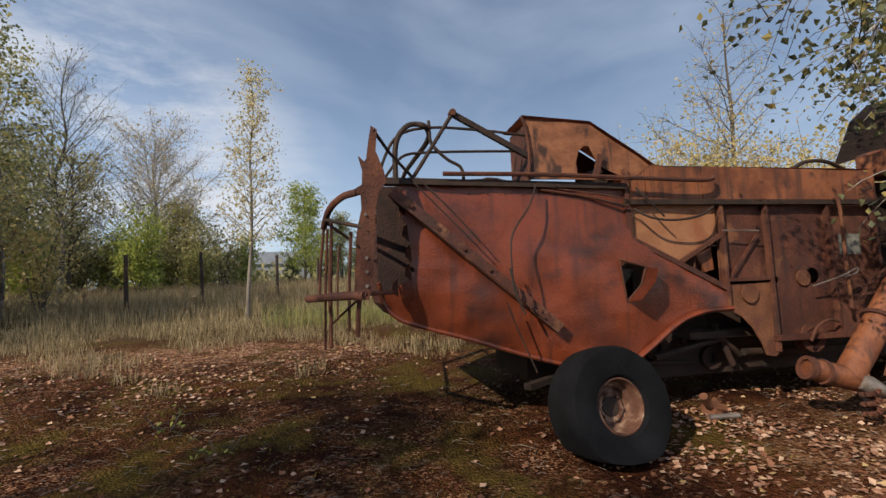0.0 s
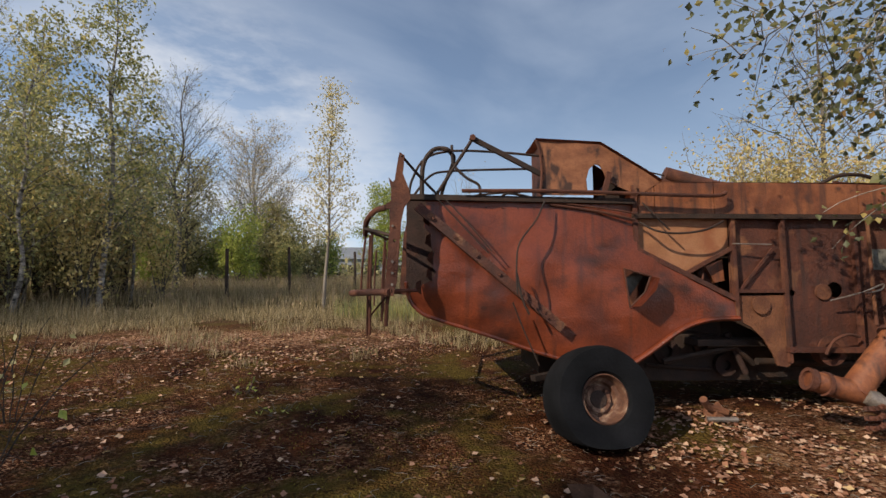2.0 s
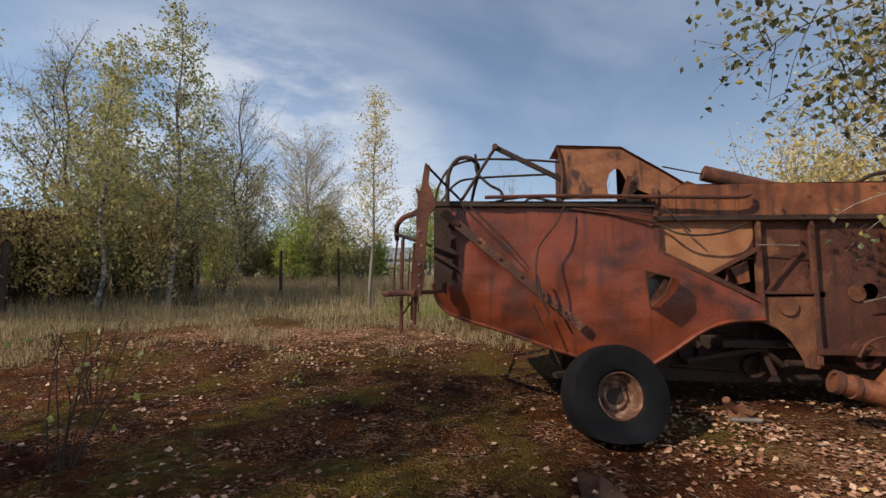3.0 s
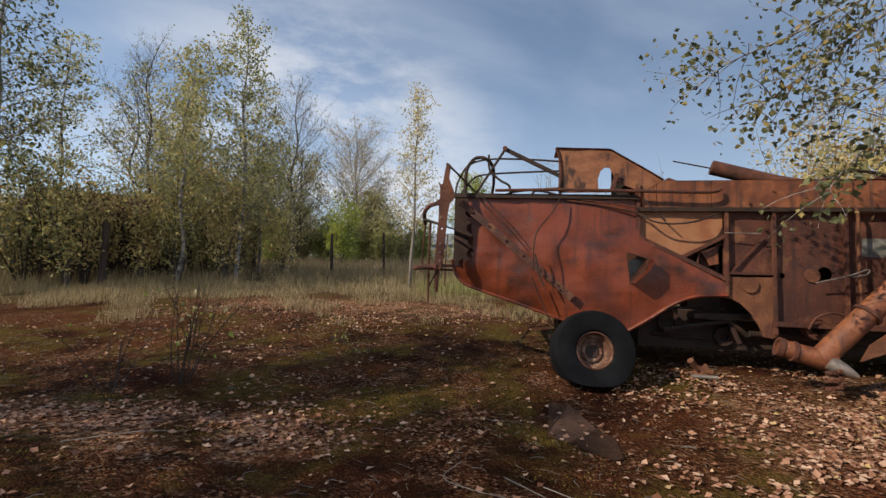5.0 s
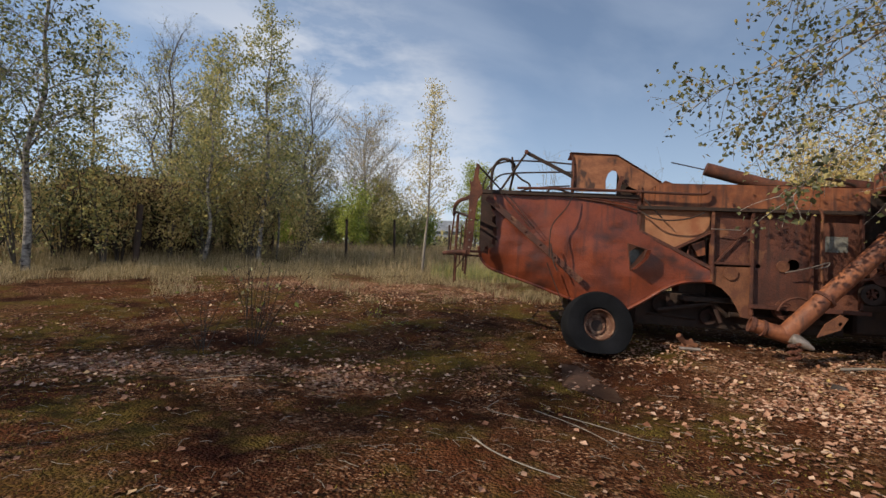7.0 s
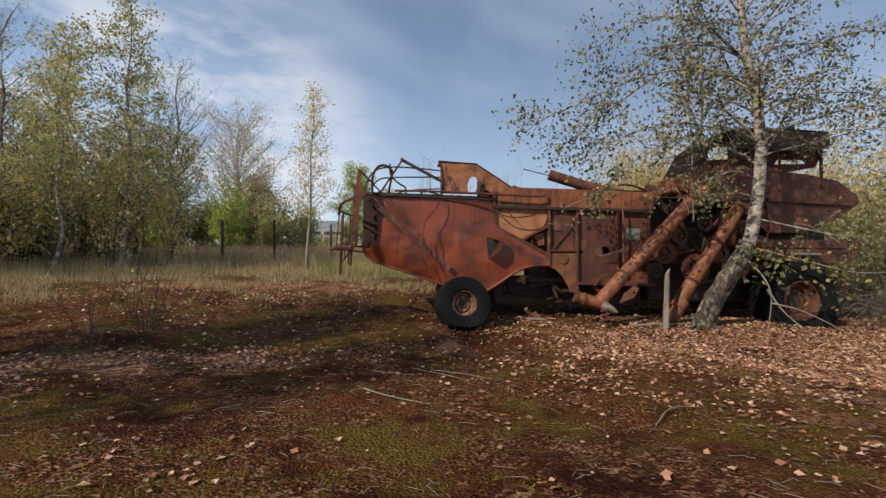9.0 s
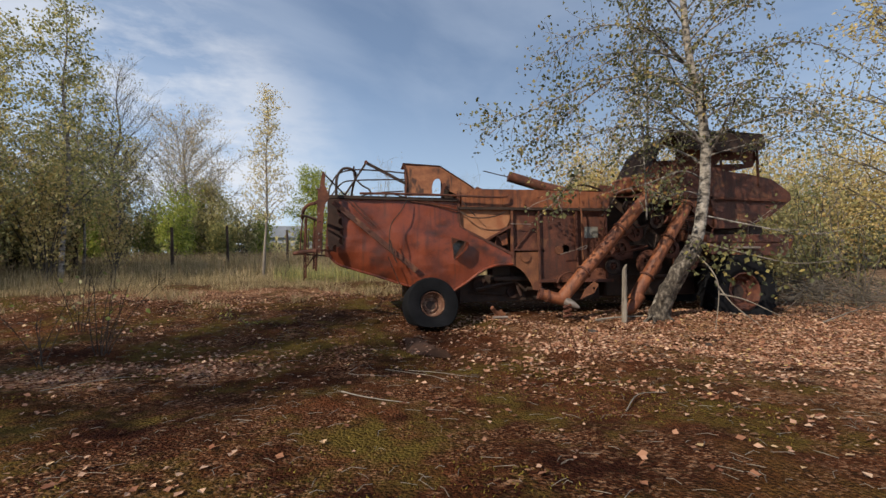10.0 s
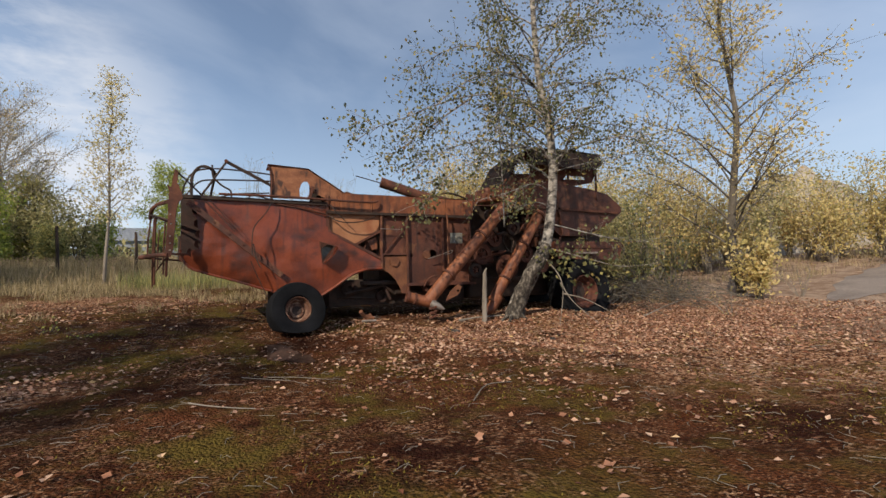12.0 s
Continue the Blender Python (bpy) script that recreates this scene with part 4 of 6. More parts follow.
for k in range(9):
    x, z = rng.uniform(4.6, 6.3), rng.uniform(1.0, 2.3)
    pts = [(x + rng.uniform(-0.3, 0.3) * i, Y - 0.08 - 0.03 * rng.random(), z + rng.uniform(-0.25, 0.2) * i) for i in range(4)]
    part("engine_pipe", tube(bmesh.new(), smooth_line(pts, 4), rng.uniform(0.008, 0.02), 7), rng.choice([rust_brown, dark_iron, rust_maroon]), machine)
part("perforated_cover", plate(bmesh.new(), [(6.10, 1.95), (6.85, 1.98), (6.85, 2.18), (6.10, 2.18)], Y - 0.06, 0.02, [ring(6.2 + 0.13 * k, 2.07, 0.045, 12) for k in range(5)]), paint_orange, machine, "red cover with round holes")

# two slanting elevator tubes
def elevator(foot, top, r, boot, slim=1.0):
    a, b = Vector(foot), Vector(top)
    d = (b - a).normalized()
    t = part("elevator_tube", tube(bmesh.new(), [a + (b - a) * k / 8 for k in range(9)], r, 20), paint_orange, machine, "orange rusted slanting conveyor tube")
    for f in (0.24, 0.62, 0.97):
        c = a + (b - a) * f
        part("flange", disc(bmesh.new(), c, d, r * 1.22, 0.035, 24, r * 0.9), rust_brown, t)
    part("boot", tube(bmesh.new(), smooth_line(boot, 4), (r * 1.04 * slim, r * 0.86 * slim), 20), paint_orange, t, "rusted orange end elbow")
    end = Vector(boot[-1])
    part("end_ring", disc(bmesh.new(), end, end - Vector(boot[-2]), r * 1.0 * slim, 0.05, 22, r * 0.7 * slim), rust_brown, t)
    return t


tube_a = elevator((3.45, 3.60, 0.62), (5.28, 3.72, 2.50), 0.105, [(3.56, 3.60, 0.60), (3.39, 3.60, 0.64), (3.24, 3.61, 0.68), (3.11, 3.63, 0.72)], 0.92)
for bx, bz in ((3.22, 0.685), (3.48, 0.62)):
    part("flange", disc(bmesh.new(), (bx, 3.61, bz), (-0.97, 0.04, 0.24), 0.102, 0.03, 22, 0.07), rust_brown, tube_a)
tube_b = elevator((4.74, 3.60, 0.56), (5.98, 3.78, 2.26), 0.102, [(4.86, 3.60, 0.66), (4.76, 3.60, 0.52), (4.68, 3.60, 0.44), (4.58, 3.62, 0.41)])
bm = bmesh.new()
lathe(bm, [(0.001, 0.0), (0.06, 0.02), (0.075, 0.08), (0.055, 0.18), (0.02, 0.27), (0.001, 0.28)], (3.47, 3.53, 0.61), (0.86, -0.2, -0.44), 16)
part("auger_tip", bm, pale_metal, tube_a, "bare grey metal cone")
bm = bmesh.new()
for k in range(26):
    an, s = k * 0.7, k / 26
    tube(bm, [(3.50 + 0.05 * math.sin(an), 3.48 + 0.05 * math.cos(an), 0.57 - 0.22 * s), (3.52 + 0.05 * math.sin(an + 0.7), 3.48 + 0.05 * math.cos(an + 0.7), 0.56 - 0.22 * s)], 0.020, 6)
part("drive_chain", bm, rust_brown, tube_a, "hanging lump of rusted chain")
bm = plate(bmesh.new(), [(3.78, 0.62), (4.02, 0.72), (4.10, 0.86), (4.02, 0.90), (3.86, 0.78)], 3.55, 0.02, [ring(4.02, 0.79, 0.025, 10)])
part("boot_bracket", bm, rust_ochre, tube_a, "", False)
part("tube_hanger", beam(bmesh.new(), (4.9, 3.72, 2.02), (5.0, 4.1, 2.3), 0.03, 0.05), rust_brown, tube_a, "", False)

# grain tank, operator shelter and deck
TY = 3.9
bm = plate(bmesh.new(), [(5.35, 2.37), (5.92, 2.31), (6.57, 1.81), (7.27, 1.83), (7.82, 2.06), (8.26, 2.36), (8.24, 2.48), (7.86, 2.74), (7.27, 2.84), (6.55, 2.90), (5.39, 2.95)], TY, 0.014, (), 0.2, dent)
part("tank_side", bm, rust_maroon, machine, "dark rusted grain tank side")
bm = plate(bmesh.new(), [(5.35, 2.37), (6.57, 1.81), (7.27, 1.83), (8.22, 2.28), (7.82, 2.69), (5.39, 2.95)], TY + 1.9, 0.014)
part("far_tank_side", bm, rust_maroon, machine)
low = [(5.35, 2.37), (5.92, 2.31), (6.57, 1.81), (7.27, 1.83), (7.82, 2.06), (8.26, 2.36), (8.24, 2.48), (7.86, 2.74)]
bm = bmesh.new()
rows = [[bm.verts.new((x, y, z)) for x, z in low] for y in (TY + 0.01, TY + 0.95, TY + 1.9)]
for r0, r1 in zip(rows, rows[1:]):
    for k in range(len(low) - 1):
        bm.faces.new((r0[k], r0[k + 1], r1[k + 1], r1[k]))
bmesh.ops.solidify(bm, geom=list(bm.faces), thickness=0.014)
part("tank_hull", bm, rust_brown, machine)
part("tank_rib", beam(bmesh.new(), (5.78, TY - 0.03, 2.39), (8.11, TY - 0.03, 2.33), 0.04, 0.05), rust_brown, machine, "", False)
part("tank_rib", beam(bmesh.new(), (6.45, TY - 0.03, 2.85), (6.60, TY - 0.03, 1.83), 0.04, 0.05), rust_brown, machine, "", False)
part("tank_front_sheet", plate(bmesh.new(), [(4.87, 2.52), (5.41, 2.37), (5.45, 2.98), (5.25, 2.91)], TY - 0.1, 0.014, (), 0.15, dent), paint_orange, machine, "rusted orange sheet")
part("chute", box(bmesh.new(), 4.86, 5.22, 3.92, 4.4, 2.46, 2.74, 0.03), paint_orange, machine)
roof = [(5.17, 2.77), (5.34, 3.06), (5.48, 3.30), (5.78, 3.53), (5.90, 3.55), (6.70, 3.56), (7.55, 3.54)]
bm = bmesh.new()
rows = [[bm.verts.new((x, y, z + 0.02 * noise.noise((x * 3, y * 3, 0)))) for x, z in roof] for y in (TY - 0.18, TY + 0.2, TY + 0.55, TY + 0.95)]
for r0, r1 in zip(rows, rows[1:]):
    for k in range(len(roof) - 1):
        bm.faces.new((r0[k], r0[k + 1], r1[k + 1], r1[k]))
bmesh.ops.solidify(bm, geom=list(bm.faces), thickness=0.03)
part("shelter_roof", bm, dark_iron, machine, "dark curved sheet roof")
bm = plate(bmesh.new(), [(5.75, 3.50), (7.53, 3.52), (7.55, 3.30), (7.42, 3.22), (6.93, 3.18), (5.75, 3.22)], TY - 0.2, 0.015, (), 0.15, dent)
part("shelter_valance", bm, dark_iron, machine, "sagging dark edge sheet")
bm = plate(bmesh.new(), [(5.18, 2.80), (5.38, 3.08), (5.62, 3.38), (5.80, 3.50), (7.52, 3.51), (7.56, 3.12), (7.48, 2.97), (7.0, 2.88), (6.45, 2.84), (5.39, 2.93)], TY + 0.03, 0.014, [[(5.50, 3.04), (5.53, 3.20), (5.76, 3.36), (5.90, 3.34), (5.88, 3.06)], [(6.72, 3.00), (7.30, 3.03), (7.24, 3.09), (6.78, 3.08)]], 0, None)
part("shelter_side", bm, rust_brown, machine)
for x, y in ((5.92, TY), (7.56, TY), (5.92, TY + 0.9), (7.56, TY + 0.9)):
    part("shelter_post", tube(bmesh.new(), [(x, y, 2.6), (x, y, 3.4)], 0.025, 8), rust_maroon, machine)
part("deck", box(bmesh.new(), 6.30, 8.12, 3.74, 5.9, 1.55, 1.69), rust_maroon, machine, "dark rusted platform")
part("deck_skirt", plate(bmesh.new(), [(6.34, 1.56), (8.10, 1.56), (7.98, 1.30), (6.4, 1.34)], 3.76, 0.02, (), 0.15, dent), rust_maroon, machine)
part("deck_step", box(bmesh.new(), 6.85, 7.3, 3.64, 3.80, 1.43, 1.47), pale_metal, machine, "bare metal step")
part("axle_beam", box(bmesh.new(), 6.7, 7.3, Y, 6.1, 0.60, 1.25, 0.03), dark_iron, machine)
part("front_frame", box(bmesh.new(), 6.4, 7.9, Y + 0.15, 5.9, 1.1, 1.9, 0.02), dark_iron, machine)
# thick pipe lying on the roof, with a thin rod
part("roof_pipe", tube(bmesh.new(), [(3.74, 7.1, 3.36), (4.72, 7.0, 3.06), (6.3, 6.5, 2.62), (6.7, 5.75, 2.55)], 0.125, 18), rust_brown, machine, "thick rusted unloading pipe")
part("roof_rod", tube(bmesh.new(), [(3.12, 7.1, 3.48), (3.75, 7.1, 3.34)], 0.012, 6), dark_iron, machine)
part("roof_hose", tube(bmesh.new(), smooth_line([(3.9, 4.3, 2.54), (4.05, 4.25, 2.62), (4.3, 4.25, 2.63), (4.6, 4.3, 2.56)], 4), 0.02, 8), dark_iron, machine)


def tyre_shape(low_z, out, mid):
    def f(v):
        if v.co.z < low_z + 0.10:
            k = (low_z + 0.10 - v.co.z) / 0.2
            v.co.z = low_z + 0.10 - 0.10 * (1 - math.exp(-2.2 * k))
            v.co.y += (v.co.y - out) * 0.35 * min(1, k)
            v.co.x += (v.co.x - mid) * 0.10 * min(1, k)
    return f


def wheel(name, centre, axis, r, w, rim_r, low_z, tread, label, rim_mat):
    c = Vector(centre)
    ax = Vector(axis).normalized()
    hub = part(name, disc(bmesh.new(), c - ax * w * 0.12, ax, rim_r * 0.62, w * 0.3, 24, rim_r * 0.36), rim_mat, machine, label)
    prof = [(rim_r * 0.98, -w * 0.34), (rim_r * 1.12, -w * 0.47), ((r + rim_r) / 2, -w * 0.54), (r * 0.93, -w * 0.50), (r * 0.985, -w * 0.36), (r, -w * 0.12), (r, w * 0.12), (r * 0.985, w * 0.36), (r * 0.93, w * 0.50), ((r + rim_r) / 2, w * 0.54), (rim_r * 1.12, w * 0.47), (rim_r * 0.98, w * 0.34)]
    part("tyre", lathe(bmesh.new(), prof, c, ax, 56, tyre_shape(low_z, c.y, c.x)), rubber, hub, "flat cracked black tyre")
    prof = [(rim_r * 1.03, w * 0.40), (rim_r * 0.97, w * 0.42), (rim_r * 0.93, w * 0.36), (rim_r * 0.90, w * 0.16), (rim_r * 0.74, w * 0.13), (rim_r * 0.70, w * 0.02), (rim_r * 0.60, -w * 0.02), (rim_r * 0.55, w * 0.06), (rim_r * 0.38, w * 0.05)]
    part("rim", lathe(bmesh.new(), prof + [(q[0], q[1] - 0.012) for q in prof[::-1]], c, ax, 40), rim_mat, hub, "rusty stepped steel rim")
    # closed dark disc stands in for the shade inside the hub hole
    part("hub_shade_disc", disc(bmesh.new(), c + ax * w * 0.02, ax, rim_r * 0.36, w * 0.10, 20), dark_iron, hub, "dark disc in place of the shaded hub hole")
    side = ax.orthogonal().normalized()
    for k in range(6):
        d = Matrix.Rotation(k * math.pi / 3, 3, ax) @ side
        part("wheel_bolt", disc(bmesh.new(), c + d * rim_r * 0.47 + ax * w * 0.06, ax, 0.014, 0.03, 6), rim_mat, hub)
    if tread:
        bm = bmesh.new()
        for k in range(20):
            for s in (-1, 1):
                d = Matrix.Rotation((k + 0.5 * (s > 0)) * math.pi / 10, 3, ax) @ side
                d2 = Matrix.Rotation((k + 0.5 * (s > 0)) * math.pi / 10 + 0.22, 3, ax) @ side
                beam(bm, c + d * r * 0.995 + ax * s * w * 0.03, c + d2 * r * 0.96 + ax * s * w * 0.48, 0.05, 0.05)
        for v in bm.verts:
            v.co.z = max(v.co.z, low_z)
        part("tread", bm, rubber, hub)
    return hub


rear_axis = (math.sin(radians(8)), -math.cos(radians(8)), 0.22)
wheel("rear_wheel", (1.29, 3.58, 0.585), rear_axis, 0.425, 0.35, 0.19, 0.26, False, "small steering wheel with a flat tyre", rim_rust)
wheel("rear_wheel", (1.80, 5.75, 0.76), (0.25, 1, 0.1), 0.455, 0.27, 0.205, gz(1.8, 5.75) - 0.02, False, "small steering wheel with a flat tyre", rim_rust)
wheel("front_wheel", (6.93, 3.82, 0.66), (0.05, -1, 0.05), 0.66, 0.44, 0.33, 0.22, True, "large sunken drive wheel with a rusted rim", rim_red)
wheel("front_wheel", (7.10, 5.95, 0.80), (0, 1, 0), 0.66, 0.44, 0.33, 0.3, True, "large sunken drive wheel with a rusted rim", paint_orange)
part("rear_axle", beam(bmesh.new(), (1.29, 3.75, 0.62), (1.75, 5.65, 0.76), 0.12, 0.12), dark_iron, machine, "", False)
part("axle_mount", box(bmesh.new(), 1.0, 1.55, 4.4, 5.3, 0.66, 0.95), dark_iron, machine)
part("tow_hitch", beam(bmesh.new(), (0.88, 4.1, 0.66), (1.25, 4.25, 0.70), 0.08, 0.05), dark_iron, machine, "", False)


# ---------------------------------------------------------------- trees
class Wood:
    """Collects tapered branches as one mesh."""
    def __init__(self):
        self.v, self.f, self.count = [], [], 0

    def add(self, pts, r0, r1, n):
        pts = np.asarray(pts, float)
        d = np.gradient(pts, axis=0)
        d /= np.linalg.norm(d, axis=1)[:, None] + 1e-9
        ref = np.array([0.0, 0.0, 1.0]) if abs(d[0][2]) < 0.8 else np.array([0.0, 1.0, 0.0])
        s = np.cross(d, ref)
        s /= np.linalg.norm(s, axis=1)[:, None] + 1e-9
        u = np.cross(d, s)
        rad = np.linspace(r0, r1, len(pts))
        a = np.linspace(0, 2 * np.pi, n, endpoint=False)
        ring = pts[:, None, :] + rad[:, None, None] * (np.cos(a)[None, :, None] * s[:, None, :] + np.sin(a)[None, :, None] * u[:, None, :])
        self.v.append(ring.reshape(-1, 3))
        k = len(pts)
        i, j = np.arange(k - 1)[:, None] * n, np.arange(n)[None, :]
        q = np.stack([i + j, i + (j + 1) % n, i + n + (j + 1) % n, i + n + j], 2).reshape(-1, 4) + self.count
        self.f.append(q)
        self.count += k * n

    def mesh(self, name, material, parent):
        return raw(name, np.concatenate(self.v), np.concatenate(self.f), material, parent, smooth=True)


def leaf_mesh(name, centres, size, material, parent, rg, hang=0.3, flat=False, narrow=0.62):
    """Folded four-cornered leaves, each an island of its own."""
    c = np.asarray(centres, float)
    k = len(c)
    d = rg.normal(size=(k, 3))
    d[:, 2] = d[:, 2] * (0.12 if flat else 1.0) - (0 if flat else hang * 1.5)
    d /= np.linalg.norm(d, axis=1)[:, None]
    nrm = rg.normal(size=(k, 3))
    if flat:
        nrm = nrm * 0.33 + np.array([0, 0, 1.0])
    s = np.cross(d, nrm)
    s /= np.linalg.norm(s, axis=1)[:, None] + 1e-9
    up = np.cross(s, d)
    ln = size * rg.uniform(0.5 if flat else 0.65, 1.45 if flat else 1.25, (k, 1))
    fold = rg.uniform(0.05, 0.35, (k, 1))
    p0, p2 = c - d * ln * 0.5, c + d * ln * 0.5
    p1 = c - d * ln * 0.08 + s * ln * narrow * 0.5 + up * ln * fold * 0.5
    p3 = c - d * ln * 0.08 - s * ln * narrow * 0.5 + up * ln * fold * 0.5
    v = np.stack([p0, p1, p2, p3], 1).reshape(-1, 3)
    b = np.arange(k)[:, None] * 4
    f = np.concatenate([b + np.array([[0, 1, 2]]), b + np.array([[0, 2, 3]])], 1).reshape(-1, 3)
    return raw(name, v, f, material, parent)


def arc(rg, start, direction, length, droop, k=5, wobble=0.06):
    """A branch that starts one way and sags (droop > 0) or lifts on its way."""
    p, d, out = np.array(start, float), np.array(direction, float), [np.array(start, float)]
    d /= np.linalg.norm(d)
    for _ in range(k):
        d = d + np.array([0, 0, -droop / k]) + rg.normal(size=3) * wobble
        d /= np.linalg.norm(d)
        p = p + d * length / k
        out.append(p.copy())
    return np.array(out)


def grow(seed, trunk, r, boughs, spread, rise, droop, leaves, leaf_size, first=0.25, twigs=5, scatter=0.10, hang=0.3, extra=(), taper=0.12, shape=0.75, sides=9, reach=1.2):
    """Wood and leaf places of one tree round a given trunk line."""
    rg = np.random.default_rng(seed)
    wood, spots = Wood(), []
    t = np.array([list(p) for p in smooth_line([tuple(q) for q in trunk], 4)])
    wood.add(t, r, r * taper, sides)
    h = t[-1][2] - t[0][2]
    cum = np.linspace(0, 1, len(t))
    az = rg.uniform(0, 6.28)
    limbs = [(np.array([list(p) for p in smooth_line(e, 4)]), 0.016) for e in extra]
    for i in range(boughs):
        f = first + (0.985 - first) * (i + rg.uniform(0, 0.9)) / boughs
        at = np.array([np.interp(f, cum, t[:, k]) for k in range(3)])
        az += 2.4 + rg.normal() * 0.3
        ln = spread * h * (0.22 + (1 - f) ** shape) * rg.uniform(0.6, 1.15)
        up = rise * rg.uniform(0.7, 1.3)
        limbs.append((arc(rg, at, (math.cos(az), math.sin(az), up), ln, droop, 6), max(0.004, r * 0.32 * (1 - f * 0.75))))
    for pts, rad in limbs:
        wood.add(pts, rad, rad * 0.25, 5)
        ln = np.linalg.norm(np.diff(pts, axis=0), axis=1).sum()
        for _ in range(max(2, int(twigs * (0.5 + ln)))):
            f = rg.uniform(0.2, 1.0)
            at = np.array([np.interp(f, np.linspace(0, 1, len(pts)), pts[:, k]) for k in range(3)])
            d = rg.normal(size=3) + (pts[-1] - pts[0]) / (ln + 1e-6) * 1.1 + np.array([0, 0, 0.25 - hang])
            tw = arc(rg, at, d, min(reach, ln * rg.uniform(0.18, 0.42) + 0.12), droop * 1.2, 4, 0.12)
            wood.add(tw, max(0.0025, rad * 0.3), 0.002, 3)
            spots.append(tw[1:])
    spots = np.concatenate(spots)
    pick = rg.integers(0, len(spots), leaves)
    c = spots[pick] + rg.normal(size=(leaves, 3)) * scatter * np.array([1, 1, 0.9])
    return wood, c, rg


def tree(name, x, y, h, r, seed, bark, leaf, label, category="tree", group="", lean=(0, 0), boughs=26, spread=0.28, rise=0.7, droop=0.5, leaves=5000, leaf_size=0.07, kind="", sink=0.1, **more):
    z = gz(x, y) - sink
    rg = np.random.default_rng(seed + 900)
    k = 6
    trunk = []
    for i in range(k + 1):
        f = i / k
        w = rg.normal(size=2) * 0.012 * h * (0 < i)
        trunk.append((x + lean[0] * f * h + w[0], y + lean[1] * f * h + w[1], z + f * h))
    wood, c, rg = grow(seed, trunk, r, boughs, spread, rise, droop, leaves, leaf_size, **more)
    ob = thing(name, (x, y, z + sink), label, category, group, kind)
    wood.mesh("trunk", bark, ob)
    if leaves:
        leaf_mesh("crown", c, leaf_size, leaf, ob, rg)
    return ob


def shrub(name, x, y, h, w, seed, bark, leaf, label, category="shrub", group="", stems=9, leaves=3500, leaf_size=0.07, scatter=0.10, twigs=5):
    z = gz(x, y) - 0.05
    rg = np.random.default_rng(seed)
    wood, spots = Wood(), []
    for i in range(stems):
        a, out = rg.uniform(0, 6.28), rg.uniform(0.1, 1.0)
        p = arc(rg, (x + 0.12 * w * math.cos(a) * min(1, h / 2), y + 0.12 * w * math.sin(a) * min(1, h / 2), z), (out * w * math.cos(a), out * w * math.sin(a), h * 1.2), h * rg.uniform(0.6, 1.1), 0.15, 7, 0.10)
        wood.add(p, (0.008 + 0.0045 * h) * (1 if h > 1.5 else 0.5), 0.003, 5)
        for _ in range(twigs + int(h)):
            f = rg.uniform(0.25, 1)
            at = np.array([np.interp(f, np.linspace(0, 1, len(p)), p[:, k]) for k in range(3)])
            tw = arc(rg, at, rg.normal(size=3) + np.array([0, 0, 0.5]), rg.uniform(0.12, 0.3) * h * 0.8, 0.2, 4, 0.12)
            wood.add(tw, 0.005 if h > 1.5 else 0.003, 0.0015, 3)
            spots.append(tw)
    ob = thing(name, (x, y, z + 0.05), label, category, group)
    wood.mesh("stem", bark, ob)
    if leaves:
        spots = np.concatenate(spots)
        c = spots[rg.integers(0, len(spots), leaves)] + rg.normal(size=(leaves, 3)) * scatter
        leaf_mesh("foliage", c, leaf_size, leaf, ob, rg)
    return ob


